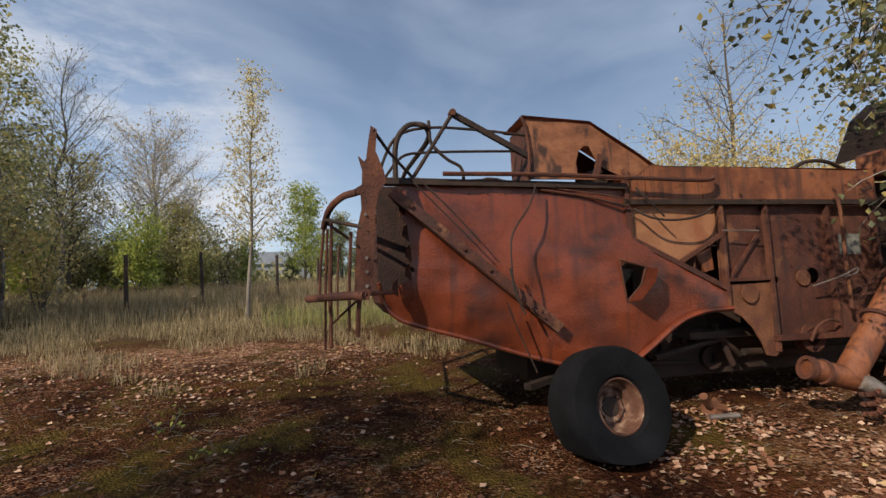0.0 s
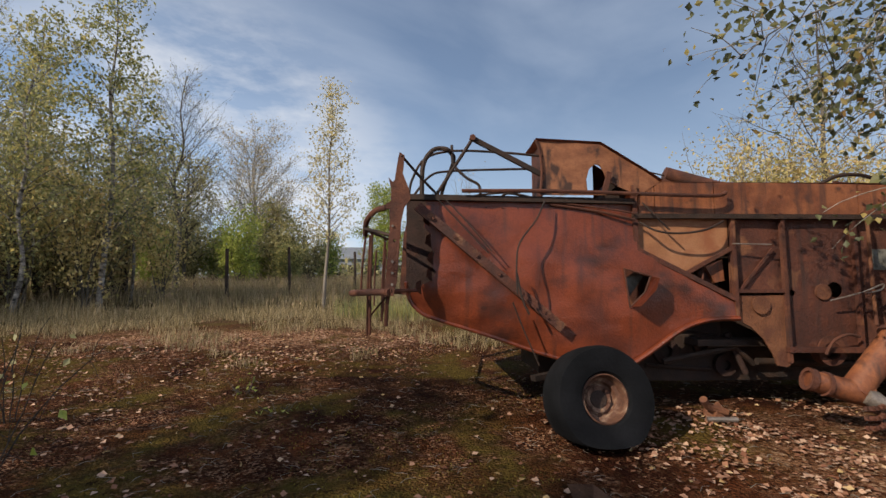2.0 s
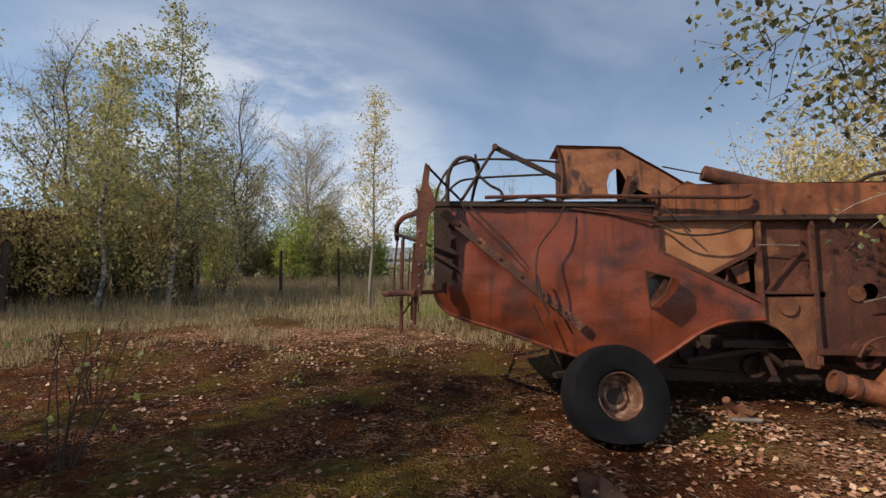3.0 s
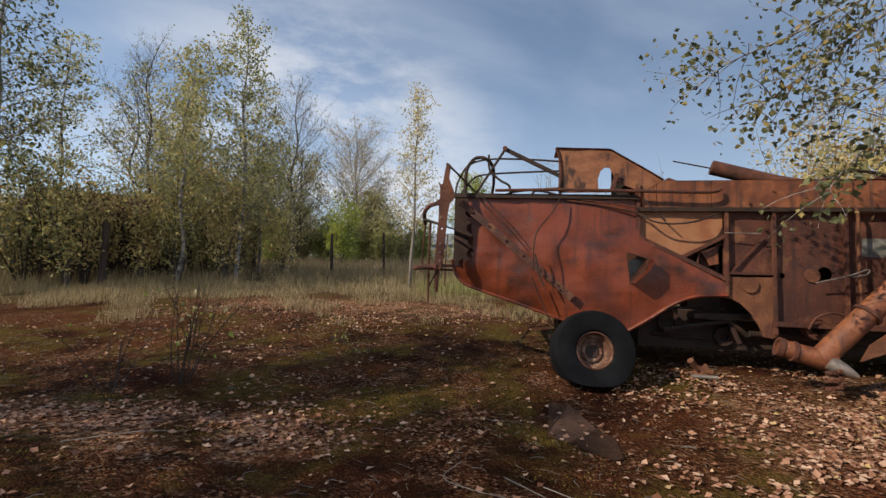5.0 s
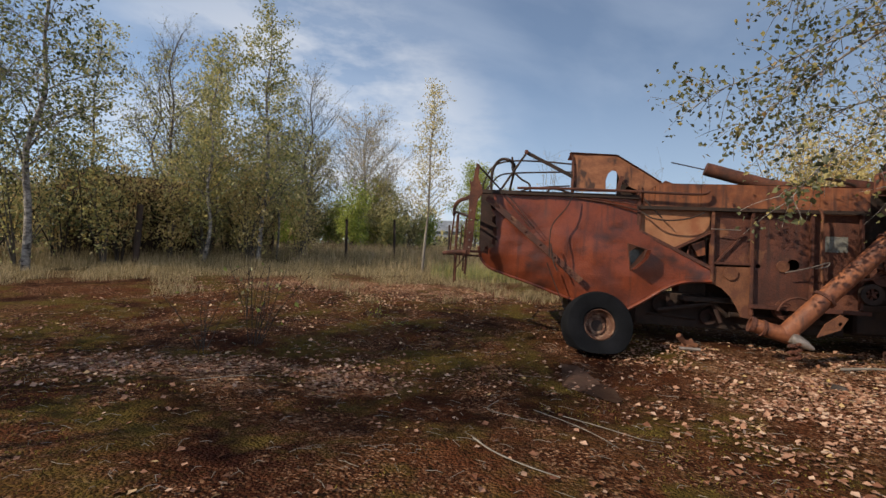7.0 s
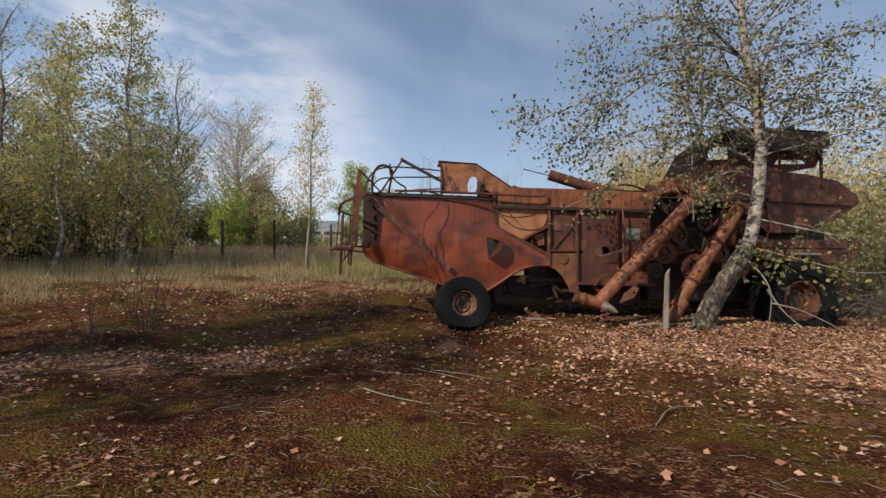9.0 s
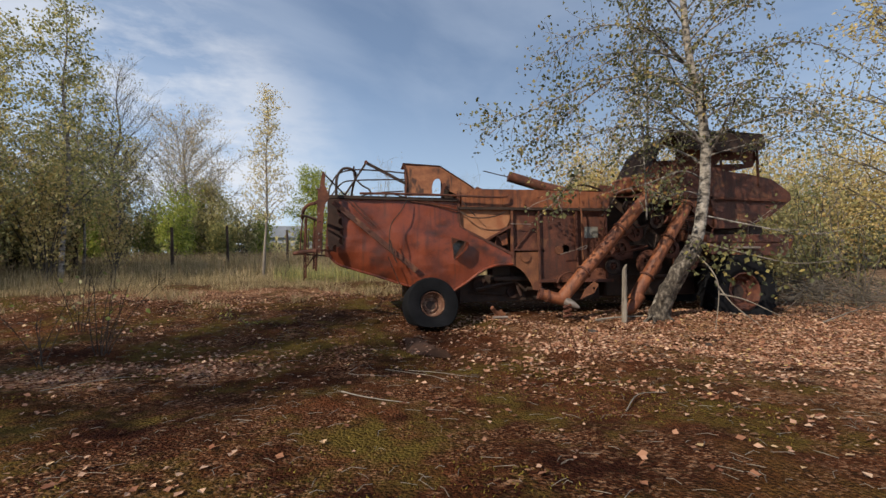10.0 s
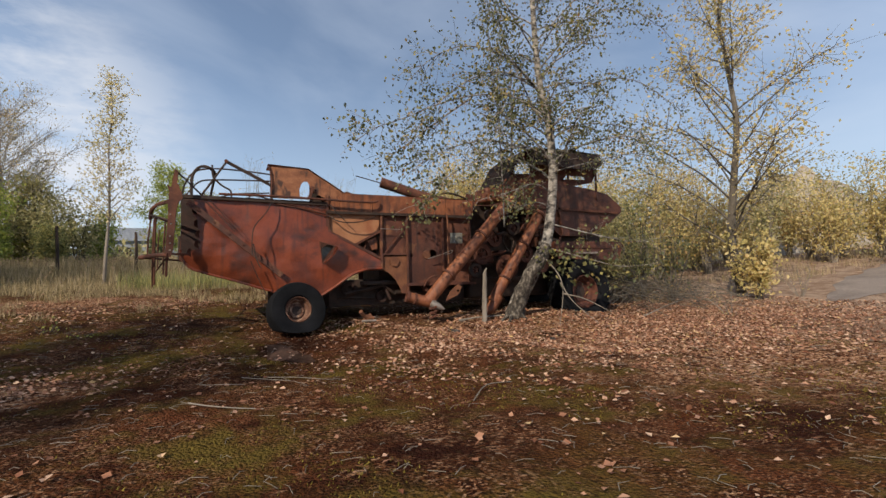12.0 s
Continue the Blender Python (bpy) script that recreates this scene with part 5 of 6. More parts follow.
# the birch that leans against the harvester's front
def near_birch():
    trunk = [(5.02, 3.45, 0.16), (5.08, 3.30, 0.62), (5.27, 3.12, 1.04), (5.55, 3.06, 1.54), (5.67, 3.05, 2.05), (5.74, 3.03, 2.65), (5.73, 3.0, 3.2), (5.66, 2.98, 3.75), (5.46, 2.92, 4.4), (5.36, 2.88, 5.1), (5.30, 2.86, 6.1), (5.22, 2.85, 7.3), (5.15, 2.85, 8.6)]
    extra = [
        [(5.62, 2.96, 3.75), (4.9, 2.75, 4.05), (4.1, 2.65, 3.98), (3.4, 2.66, 3.76), (2.8, 2.66, 3.46), (2.3, 2.66, 3.24), (2.02, 2.66, 3.02)],
        [(3.9, 2.66, 3.90), (3.3, 2.62, 3.45), (2.8, 2.60, 3.05), (2.4, 2.60, 2.74)],
        [(5.1, 2.8, 3.2), (4.2, 2.7, 3.25), (3.4, 2.66, 3.0), (2.85, 2.64, 2.62)],
        [(5.50, 2.94, 4.25), (4.7, 2.8, 4.75), (3.9, 2.75, 4.8), (3.3, 2.72, 4.5), (2.85, 2.70, 4.05)],
        [(5.72, 3.0, 3.1), (5.0, 2.8, 3.25), (4.2, 2.7, 3.0), (3.4, 2.65, 2.55), (2.95, 2.62, 2.05)],
        [(5.73, 3.02, 2.5), (5.2, 2.85, 2.62), (4.6, 2.75, 2.42), (4.0, 2.7, 2.25)],
        [(5.69, 3.03, 2.25), (5.2, 2.85, 2.3), (4.8, 2.8, 2.15)],
        [(5.73, 3.0, 2.9), (6.5, 2.8, 3.1), (7.4, 2.7, 3.3), (8.3, 2.6, 3.2)],
        [(5.66, 3.04, 1.95), (6.5, 2.85, 1.75), (7.4, 2.8, 1.62), (8.4, 2.7, 1.75)],
        [(5.60, 2.94, 3.9), (6.4, 2.7, 4.5), (7.4, 2.6, 4.7), (8.6, 2.6, 4.3)],
        [(5.42, 2.9, 4.7), (6.2, 2.6, 5.6), (7.2, 2.5, 6.0), (8.2, 2.5, 5.8)],
        [(5.38, 2.88, 4.95), (4.5, 2.8, 5.9), (3.7, 2.8, 6.2), (3.1, 2.8, 6.0)],
        [(5.70, 3.0, 3.45), (5.2, 3.05, 4.4), (4.85, 3.1, 5.3), (4.5, 3.1, 6.4), (4.3, 3.1, 7.2)],
        [(5.50, 2.9, 4.3), (4.6, 2.8, 4.5), (3.8, 2.7, 4.15), (3.2, 2.7, 3.6), (2.9, 2.7, 3.15)],
        [(5.62, 2.95, 3.9), (4.8, 2.6, 3.95), (4.2, 2.5, 3.55), (3.7, 2.5, 2.95)],
        [(5.45, 2.9, 4.5), (6.1, 2.8, 5.4), (6.8, 2.75, 6.3), (7.3, 2.7, 7.2)],
        [(5.36, 2.88, 5.2), (6.3, 2.9, 6.2), (7.0, 2.9, 7.0), (7.9, 2.9, 7.4)],
        [(5.66, 2.98, 3.65), (6.7, 3.0, 3.9), (7.7, 3.0, 3.9), (8.6, 3.0, 3.6)],
        [(4.85, 3.3, 1.9), (4.80, 3.25, 3.0), (4.70, 3.2, 4.2), (4.55, 3.2, 5.6), (4.45, 3.2, 6.8)],
    ]
    wood, c, rg = grow(41, trunk, 0.118, 36, 0.24, 0.9, 0.6, 13800, 0.05, first=0.42, twigs=9, scatter=0.085, extra=extra, taper=0.25, sides=14, reach=0.5)
    ob = thing("birch_tree", (5.2, 3.42, 0.2), "leaning white-barked birch with thin yellowing leaves", "tree")
    wood.mesh("trunk", bark_birch, ob)
    leaf_mesh("crown", c, 0.058, leaf_birch, ob, rg, narrow=0.75)
    # the thick furrowed foot and its roots
    foot = Wood()
    foot.add(np.array([list(q) for q in smooth_line([(4.98, 3.48, 0.06), (5.05, 3.37, 0.36), (5.12, 3.26, 0.68), (5.27, 3.12, 1.04), (5.44, 3.07, 1.34), (5.56, 3.055, 1.56)], 5)]), 0.150, 0.122, 22)
    for a in ((4.70, 3.3, 0.18), (4.80, 3.15, 0.16), (5.2, 3.1, 0.17), (5.38, 3.55, 0.17)):
        foot.add(np.array([(5.05, 3.38, 0.38), ((5.02 + a[0]) / 2, (3.4 + a[1]) / 2, 0.30), a]), 0.06, 0.02, 7)
    for i_, ring_ in enumerate(foot.v):
        for q_ in ring_:
            q_ += 0.05 * np.array(noise.noise_vector(Vector(q_ * 7.0))) + 0.02 * np.array(noise.noise_vector(Vector(q_ * 21.0)))
    foot.mesh("root_flare", bark_rough, ob)["label"] = "dark furrowed bark at the foot"
    # bare dead sticks and leafy sprigs hanging by the foot
    sticks = Wood()
    for p in ([(5.45, 2.98, 1.35), (5.60, 2.80, 1.05), (5.62, 2.70, 0.75), (5.45, 2.6, 0.16)], [(5.61, 2.76, 0.90), (5.80, 2.65, 0.55), (6.25, 2.5, 0.14)],
              [(5.6, 2.98, 1.5), (6.3, 2.8, 1.30), (7.0, 2.7, 1.15), (7.9, 2.6, 1.2)], [(5.63, 2.70, 0.7), (6.0, 2.6, 0.6), (6.5, 2.5, 0.35)]):
        sticks.add(np.array([list(q) for q in smooth_line(p, 4)]), 0.014, 0.005, 6)
    sticks.mesh("dead_branch", bark_pale, ob)
    g2 = np.random.default_rng(8)
    c2 = np.concatenate([np.array([[5.6 + 0.28 * k, 2.70, 1.24 - 0.05 * k]]) + g2.normal(size=(20, 3)) * np.array([0.26, 0.18, 0.22]) for k in range(6)])
    c3 = np.concatenate([np.array([[2.95 + 0.1 * k, 2.6, 1.98 + 0.12 * k]]) + g2.normal(size=(9, 3)) * np.array([0.07, 0.06, 0.09]) for k in range(5)])
    c4 = np.array([[5.55, 2.75, 1.3]]) + g2.normal(size=(70, 3)) * np.array([0.20, 0.14, 0.16])
    leaf_mesh("low_leaves", np.concatenate([c2, c3, c4]), 0.085, leaf_birch, ob, g2, narrow=0.8)


near_birch()

# the slender yellow tree in the meadow
tree("young_aspen", -2.82, 12.0, 6.05, 0.05, 11, bark_pale, leaf_cream, "slender young tree with pale yellow leaves in grass", lean=(0.02, 0), boughs=52, spread=0.145, rise=1.2, droop=0.1, leaves=2700, leaf_size=0.075, first=0.28, twigs=5, scatter=0.09, shape=0.5)

# the grove of birches west of the yard
G = "birches of the west grove"
birches = [(-8.65, 12.2, 8.9, 0.085, 1, 8600), (-10.0, 11.2, 7.7, 0.065, 14, 5600), (-11.8, 13.5, 7.8, 0.07, 2, 6500), (-14.6, 11.2, 8.2, 0.07, 5, 6000), (-9.2, 14.4, 7.2, 0.05, 6, 4200), (-15.8, 15.5, 9.0, 0.08, 7, 6000), (-10.9, 12.6, 6.6, 0.05, 12, 4200), (-16.5, 7.6, 8.5, 0.08, 9, 6000)]
for x, y, h, r, s, k in birches:
    tree("birch_tree", x, y, h, r, s, bark_birch, leaf_pale if s % 3 != 1 else leaf_green, "thin white-stemmed birch with greenish yellow leaves", group=G, lean=(0.015 * (s % 3 - 0.5), 0), boughs=40, spread=0.21, rise=1.1, droop=0.5, leaves=int(k * 0.62), leaf_size=0.105, first=0.2, twigs=7, scatter=0.10, shape=0.6)
tree("birch_tree", -12.3, 7.5, 9.6, 0.10, 3, bark_birch, leaf_shade, "tall dark-leaved birch at the yard's west edge", group=G, lean=(0.01, 0), boughs=44, spread=0.23, rise=1.0, droop=0.5, leaves=4600, leaf_size=0.115, first=0.24, twigs=8, scatter=0.10, shape=0.6)
for k, (x, y, h) in enumerate(((-13.4, 9.8, 4.2), (-15.0, 8.0, 4.6))):
    shrub("willow_bush", x, y, h, 3.2, 360 + k, bark_dark, leaf_shade, "old dark bush with thick leaning stems", "bush", "west bushes", stems=9, leaves=1300, leaf_size=0.12, scatter=0.16, twigs=9)
bare = [(-10.0, 18.3, 8.8, 21), (-14.3, 14.6, 9.4, 22), (-17.5, 10.2, 9.2, 24)]
for x, y, h, s in bare:
    tree("bare_tree", x, y, h, 0.09, s, bark_grey, leaf_dull, "nearly leafless grey tree with fine upright twigs", group="bare trees", boughs=44, spread=0.36, rise=1.2, droop=-0.35, leaves=450, leaf_size=0.09, first=0.3, twigs=9)
# understorey of the grove
rg = random.Random(17)
for k in range(18):
    x, y = rg.uniform(-19.5, -9.6), rg.uniform(12.8, 16.8)
    if x < -13:
        y = rg.uniform(8.5, 18.0)
    shrub("shrub", x, y, rg.uniform(2.0, 3.8), 0.45, 300 + k, bark_grey, (leaf_gold, leaf_dull, leaf_gold, leaf_yellow)[k % 4], "tangled shrub with golden brown autumn leaves" if k % 2 == 0 else "tangled shrub with dull olive leaves", group="grove shrubs", stems=12, leaves=1500, leaf_size=0.105, scatter=0.15, twigs=7)
for k, (x, y) in enumerate(((-12.2, 10.9), (-13.5, 10.6), (-11.4, 12.0), (-12.9, 11.6), (-11.9, 9.9))):
    shrub("shrub", x, y, 3.6, 0.5, 380 + k, bark_dark, leaf_gold, "tangled shrub with golden brown autumn leaves", group="grove shrubs", stems=12, leaves=1100, leaf_size=0.105, scatter=0.15, twigs=7)
# sparse young birches along the front of the grove
for k, (x, y, h) in enumerate(((-8.9, 12.0, 3.4), (-10.1, 11.4, 3.9), (-11.2, 11.2, 3.2), (-12.1, 9.6, 3.6), (-7.7, 13.4, 3.0), (-13.2, 8.0, 3.8), (-9.6, 12.9, 4.2))):
    shrub("young_birch", x, y, h, 0.5, 340 + k, bark_grey, leaf_pale if k % 2 else leaf_yellow, "slim young birch with loose pale yellow leaves", group="young birches", stems=7, leaves=1250, leaf_size=0.105, scatter=0.16, twigs=7)
# meadow edge: bright bush, olive trees and the pale bare poplar
shrub("bush", -8.9, 22.0, 3.6, 0.8, 51, bark_grey, leaf_bright, "rounded bush with bright yellow-green leaves", stems=16, leaves=5500, leaf_size=0.12, scatter=0.2)
shrub("bush", -12.6, 21.5, 2.6, 0.7, 52, bark_grey, leaf_bright, "rounded bush with bright yellow-green leaves", stems=14, leaves=4500, leaf_size=0.12, scatter=0.2)
shrub("bush", -7.6, 24.5, 2.2, 0.7, 53, bark_grey, leaf_green, "low olive green bush at the meadow edge", stems=14, leaves=4000, leaf_size=0.12, scatter=0.2)
rg = random.Random(61)
for k in range(9):
    shrub("bush", -14.5 + 1.05 * k + rg.uniform(-0.3, 0.3), rg.uniform(25.5, 29.0), rg.uniform(2.2, 3.4), 0.8, 700 + k, bark_grey, (leaf_green, leaf_dull, leaf_bright)[k % 3], "low olive green bush at the meadow edge", group="meadow edge bushes", stems=13, leaves=2000, leaf_size=0.15, scatter=0.22)
for x, y, h, s in ((-13.0, 25.0, 6.6, 61), (-15.5, 23.5, 7.2, 62), (-18.5, 22.0, 7.5, 64), (-8.6, 26.0, 4.2, 65), (-13.6, 21.5, 5.6, 66)):
    tree("willow_tree", x, y, h, 0.11, s, bark_grey, leaf_dull, "rounded tree with dull grey-green leaves", group="meadow edge trees", boughs=40, spread=0.36, rise=0.9, droop=0.1, leaves=6500, leaf_size=0.13, first=0.12, twigs=6, scatter=0.2, shape=0.45)
tree("bare_poplar", -10.3, 27.0, 8.2, 0.15, 71, bark_poplar, leaf_gold, "pale bare poplar with a broad fan of branches", boughs=84, spread=0.50, rise=0.95, droop=-0.15, leaves=3000, leaf_size=0.11, first=0.16, twigs=9, shape=0.5)
tree("green_tree", -3.1, 29.5, 6.0, 0.10, 73, bark_grey, leaf_bright, "small tree still in fresh green leaf", boughs=36, spread=0.30, rise=1.0, droop=0.2, leaves=8500, leaf_size=0.13, first=0.12, twigs=6, scatter=0.18, shape=0.5)
tree("green_tree", -0.9, 31.0, 4.6, 0.10, 74, bark_grey, leaf_green, "small tree still in fresh green leaf", boughs=30, spread=0.30, rise=1.0, droop=0.2, leaves=4500, leaf_size=0.13, first=0.12, twigs=6, scatter=0.18, shape=0.5)
far = tree("willow_tree", -24.0, 30.0, 7.2, 0.13, 68, bark_grey, leaf_dull, "rounded tree with dull grey-green leaves", group="far trees", boughs=40, spread=0.36, rise=0.9, droop=0.1, leaves=6000, leaf_size=0.16, first=0.06, twigs=6, scatter=0.25, shape=0.45)
rg = random.Random(29)
for k in range(26):
    x, y = -58 + 1.75 * k, rg.uniform(29, 37)
    if x > -16.5:
        x, y = 3 + 3.2 * (k - 24) + 12, rg.uniform(34, 40)
    s = rg.uniform(0.55, 0.85)
    copy_thing(far, Matrix.LocRotScale((x, y, gz(x, y)), Euler((0, 0, rg.uniform(0, 6))), (s, s, s))).scale = (s, s, s)
hx, hy = np.random.default_rng(91).uniform(-75, 45, 16000), np.random.default_rng(92).uniform(37, 46, 16000)
hz_ = height(hx, hy) + np.random.default_rng(93).uniform(0, 1, 16000) ** 1.3 * (2.2 + 0.9 * np.sin(hx * 0.7) + 0.6 * np.sin(hx * 1.9)) * np.where((hx > -8.5) & (hx < -1.0), 0.75, 1.0)
leaf_mesh("hedgerow", np.stack([hx, hy, hz_], 1), 0.42, leaf_dull, None, np.random.default_rng(94))
tagged(bpy.data.objects["hedgerow"], "far olive hedgerow behind the meadow", "hedge", kind="stuff")
# dark conifers far behind the meadow
con = tree("pine_tree", -15.0, 46.0, 5.2, 0.14, 81, bark_grey, leaf_dark, "dark green pine far across the meadow", group="far pines", boughs=44, spread=0.30, rise=0.25, droop=0.1, leaves=6000, leaf_size=0.22, first=0.08, twigs=5, scatter=0.16, shape=0.8)
rg = random.Random(23)
for k in range(16):
    x, y = -34 + 3.6 * k + rg.uniform(-1, 1), rg.uniform(42, 58)
    if -12 < x < -1.5:
        y = rg.uniform(38, 42)
    s = rg.uniform(0.6, 1.15) * (0.75 if -12 < x < -1.5 else 1.1)
    copy_thing(con, Matrix.LocRotScale((x, y, gz(x, y)), Euler((0, 0, rg.uniform(0, 6))), (s, s, s))).scale = (s, s, s)

# trees and shrubs behind the harvester
tree("bare_tree", 10.6, 12.0, 9.0, 0.11, 91, bark_grey, leaf_yellow, "crooked dark-limbed tree with few yellow leaves", boughs=26, spread=0.32, rise=0.8, droop=-0.1, leaves=900, leaf_size=0.08, first=0.35, twigs=8)
rg = random.Random(31)
for k in range(11):
    x, y = 7.4 + 1.0 * k + rg.uniform(-0.4, 0.4), rg.uniform(9.5, 13.5)
    shrub("shrub", x, y, rg.uniform(3.8, 5.2), 0.5, 400 + k, bark_pale, (leaf_yellow, leaf_gold, leaf_green)[k % 3], "tall thin shrub with yellow autumn leaves", group="shrubs behind the harvester", stems=14, leaves=3600, leaf_size=0.085, scatter=0.14, twigs=8)
for k in range(6):
    x, y = 6.2 + 0.6 * k + rg.uniform(-0.2, 0.2), rg.uniform(8.8, 10.6)
    shrub("shrub", x, y, rg.uniform(3.6, 4.4), 0.45, 430 + k, bark_pale, leaf_gold if k % 2 else leaf_yellow, "tall thin shrub with yellow autumn leaves", group="shrubs behind the harvester", stems=13, leaves=4200, leaf_size=0.085, scatter=0.16, twigs=8)
for k in range(9):
    x, y = 1.5 + 1.15 * k, rg.uniform(15.5, 18.5)
    shrub("shrub", x, y, rg.uniform(3.2, 4.6), 0.4, 450 + k, bark_pale, leaf_gold, "leafless upright shrub of pale stems", group="bare shrubs", stems=16, leaves=220, leaf_size=0.08, twigs=9)
# the yellow tree and shrubs on the east side
tree("yellow_tree", 12.4, 4.0, 9.4, 0.12, 101, bark_grey, leaf_yellow, "broad tree with sparse golden autumn leaves", lean=(0.0, 0), boughs=40, spread=0.27, rise=1.0, droop=0.1, leaves=7000, leaf_size=0.092, first=0.14, twigs=8, scatter=0.13, shape=0.5)
shrub("shrub", 12.3, 3.5, 1.7, 0.5, 500, bark_grey, leaf_yellow, "leafy yellow suckers round a tree foot", stems=12, leaves=1700, leaf_size=0.10)
shrub("shrub", 10.5, 4.6, 2.1, 0.4, 501, bark_grey, leaf_birch, "young green shrub with upright stems", stems=9, leaves=520, leaf_size=0.09)
shrub("shrub", 10.9, 5.8, 3.1, 0.45, 502, bark_grey, leaf_green, "thin shrub with golden green leaves", stems=9, leaves=650, leaf_size=0.09)
for k in range(30):
    a, d = radians(38 + 1.5 * k + rg.uniform(-0.8, 0.8)), rg.uniform(20, 27) - (5 if k < 9 else 0)
    x, y = d * math.sin(a), d * math.cos(a) - 3.5
    shrub("shrub", x, y, rg.uniform(2.8, 4.6), 0.7, 520 + k, bark_pale, (leaf_yellow, leaf_gold, leaf_yellow, leaf_dull)[k % 4], "spreading shrub with olive and gold leaves", group="east shrubs", stems=13, leaves=2600, leaf_size=0.11, scatter=0.2, twigs=7)
# unseen trees behind the viewer's path, placed so their shade lies over the yard
for x, y, h, s in ((-10.2, -2.2, 9.0, 113), (-8.0, -2.2, 6.6, 114)):
    tree("shade_birch", x, y, h, 0.10, s, bark_birch, leaf_birch, "unseen birch at the yard's edge casting broken shade", group="birches behind the yard", boughs=34, spread=0.26, rise=0.9, droop=0.4, leaves=(3600 if s == 113 else 1100), leaf_size=0.13, first=0.18, twigs=6, scatter=0.2, shape=0.5)

# two more unseen crowns, added to darken the ground before the rear wheel
tree("shade_birch", -10.3, -5.6, 9.4, 0.11, 118, bark_birch, leaf_birch, "unseen tall birch added with a high crown to shade the yard", group="birches behind the yard", boughs=26, spread=0.15, rise=0.8, droop=0.3, leaves=1500, leaf_size=0.13, first=0.66, twigs=7, scatter=0.2, shape=0.4)
tree("shade_birch", -7.5, -1.0, 6.4, 0.09, 117, bark_birch, leaf_birch, "unseen birch at the yard's edge casting broken shade", group="birches behind the yard", boughs=24, spread=0.26, rise=0.9, droop=0.4, leaves=1600, leaf_size=0.13, first=0.42, twigs=6, scatter=0.2, shape=0.5)


# ---------------------------------------------------------------- fence, building, heap
def fence_post(x, y, h, r, tilt, name="fence_post", material=post_dark, label="weathered dark wooden fence post in grass", group="fence posts", top=0.0):
    z = gz(x, y)
    ob = thing(name, (x, y, z), label, "post", group)
    bm = bmesh.new()
    rings = 7
    pts = [(x + tilt * h * i / rings, y, z - 0.2 + (h + 0.2) * i / rings) for i in range(rings + 1)]
    tube(bm, pts, (r * 1.08, r * 0.9), 9)
    for v in bm.verts:
        v.co.x += 0.15 * r * noise.noise(v.co * 4)
        v.co.y += 0.15 * r * noise.noise(v.co * 4 + Vector((5, 0, 0)))
        if v.co.z > z + h - 0.02:
            v.co.z += top * (v.co.x - x)
    part("shaft", bm, material, ob)
    return ob


for x, y, h, r, tl in ((-11.3, 9.9, 1.85, 0.095, 0.02), (-9.7, 14.9, 1.9, 0.07, 0.01), (-6.6, 15.1, 1.65, 0.058, -0.03), (-5.3, 17.5, 1.75, 0.055, -0.04), (-3.2, 19.6, 1.6, 0.06, -0.02), (-1.8, 21.5, 1.5, 0.06, 0.01), (-13.4, 6.6, 1.6, 0.09, 0.0)):
    fence_post(x, y, h, r, tl)
fence_post(4.42, 3.36, 0.84, 0.043, 0.04, "wooden_post", wood_grey, "short split grey wooden post before the harvester", "", 1.6)


def warehouse():
    ob = thing("warehouse", (-9.0, 66.0, gz(-9, 66)), "long pale warehouse with a grey roof across the meadow", "building")
    z = gz(-9, 66) - 0.6
    x0, x1, y0, y1, h = -13.4, -1.4, 62.0, 74.0, 4.4
    for nm, b in (("wall", (x0, x1, y0, y0 + 0.3)), ("wall", (x0, x1, y1 - 0.3, y1)), ("wall", (x0, x0 + 0.3, y0 + 0.3, y1 - 0.3)), ("wall", (x1 - 0.3, x1, y0 + 0.3, y1 - 0.3))):
        part(nm, box(bmesh.new(), *b, z, z + h, 0.02), wall_white, ob, "", False)
    bm = bmesh.new()
    ym = (y0 + y1) / 2
    q = [[bm.verts.new((x, y, zz)) for y, zz in ((y0 - 0.4, z + h), (ym, z + h + 2.1), (y1 + 0.4, z + h))] for x in (x0 - 0.4, x1 + 0.4)]
    for k in range(2):
        bm.faces.new((q[0][k], q[1][k], q[1][k + 1], q[0][k + 1]))
    bmesh.ops.solidify(bm, geom=list(bm.faces), thickness=0.2)
    part("roof", bm, roof_grey, ob, "", False)
    for k in range(3):
        w = part("window", box(bmesh.new(), x0 + 1.6 + 3.3 * k, x0 + 3.2 + 3.3 * k, y0 - 0.04, y0 + 0.05, z + 2.4, z + 3.6, 0.01), dark_iron, ob, "", False)
        part("frame", box(bmesh.new(), x0 + 2.36 + 3.3 * k, x0 + 2.44 + 3.3 * k, y0 - 0.07, y0 - 0.045, z + 2.4, z + 3.6, 0), wall_white, w, "", False)


warehouse()


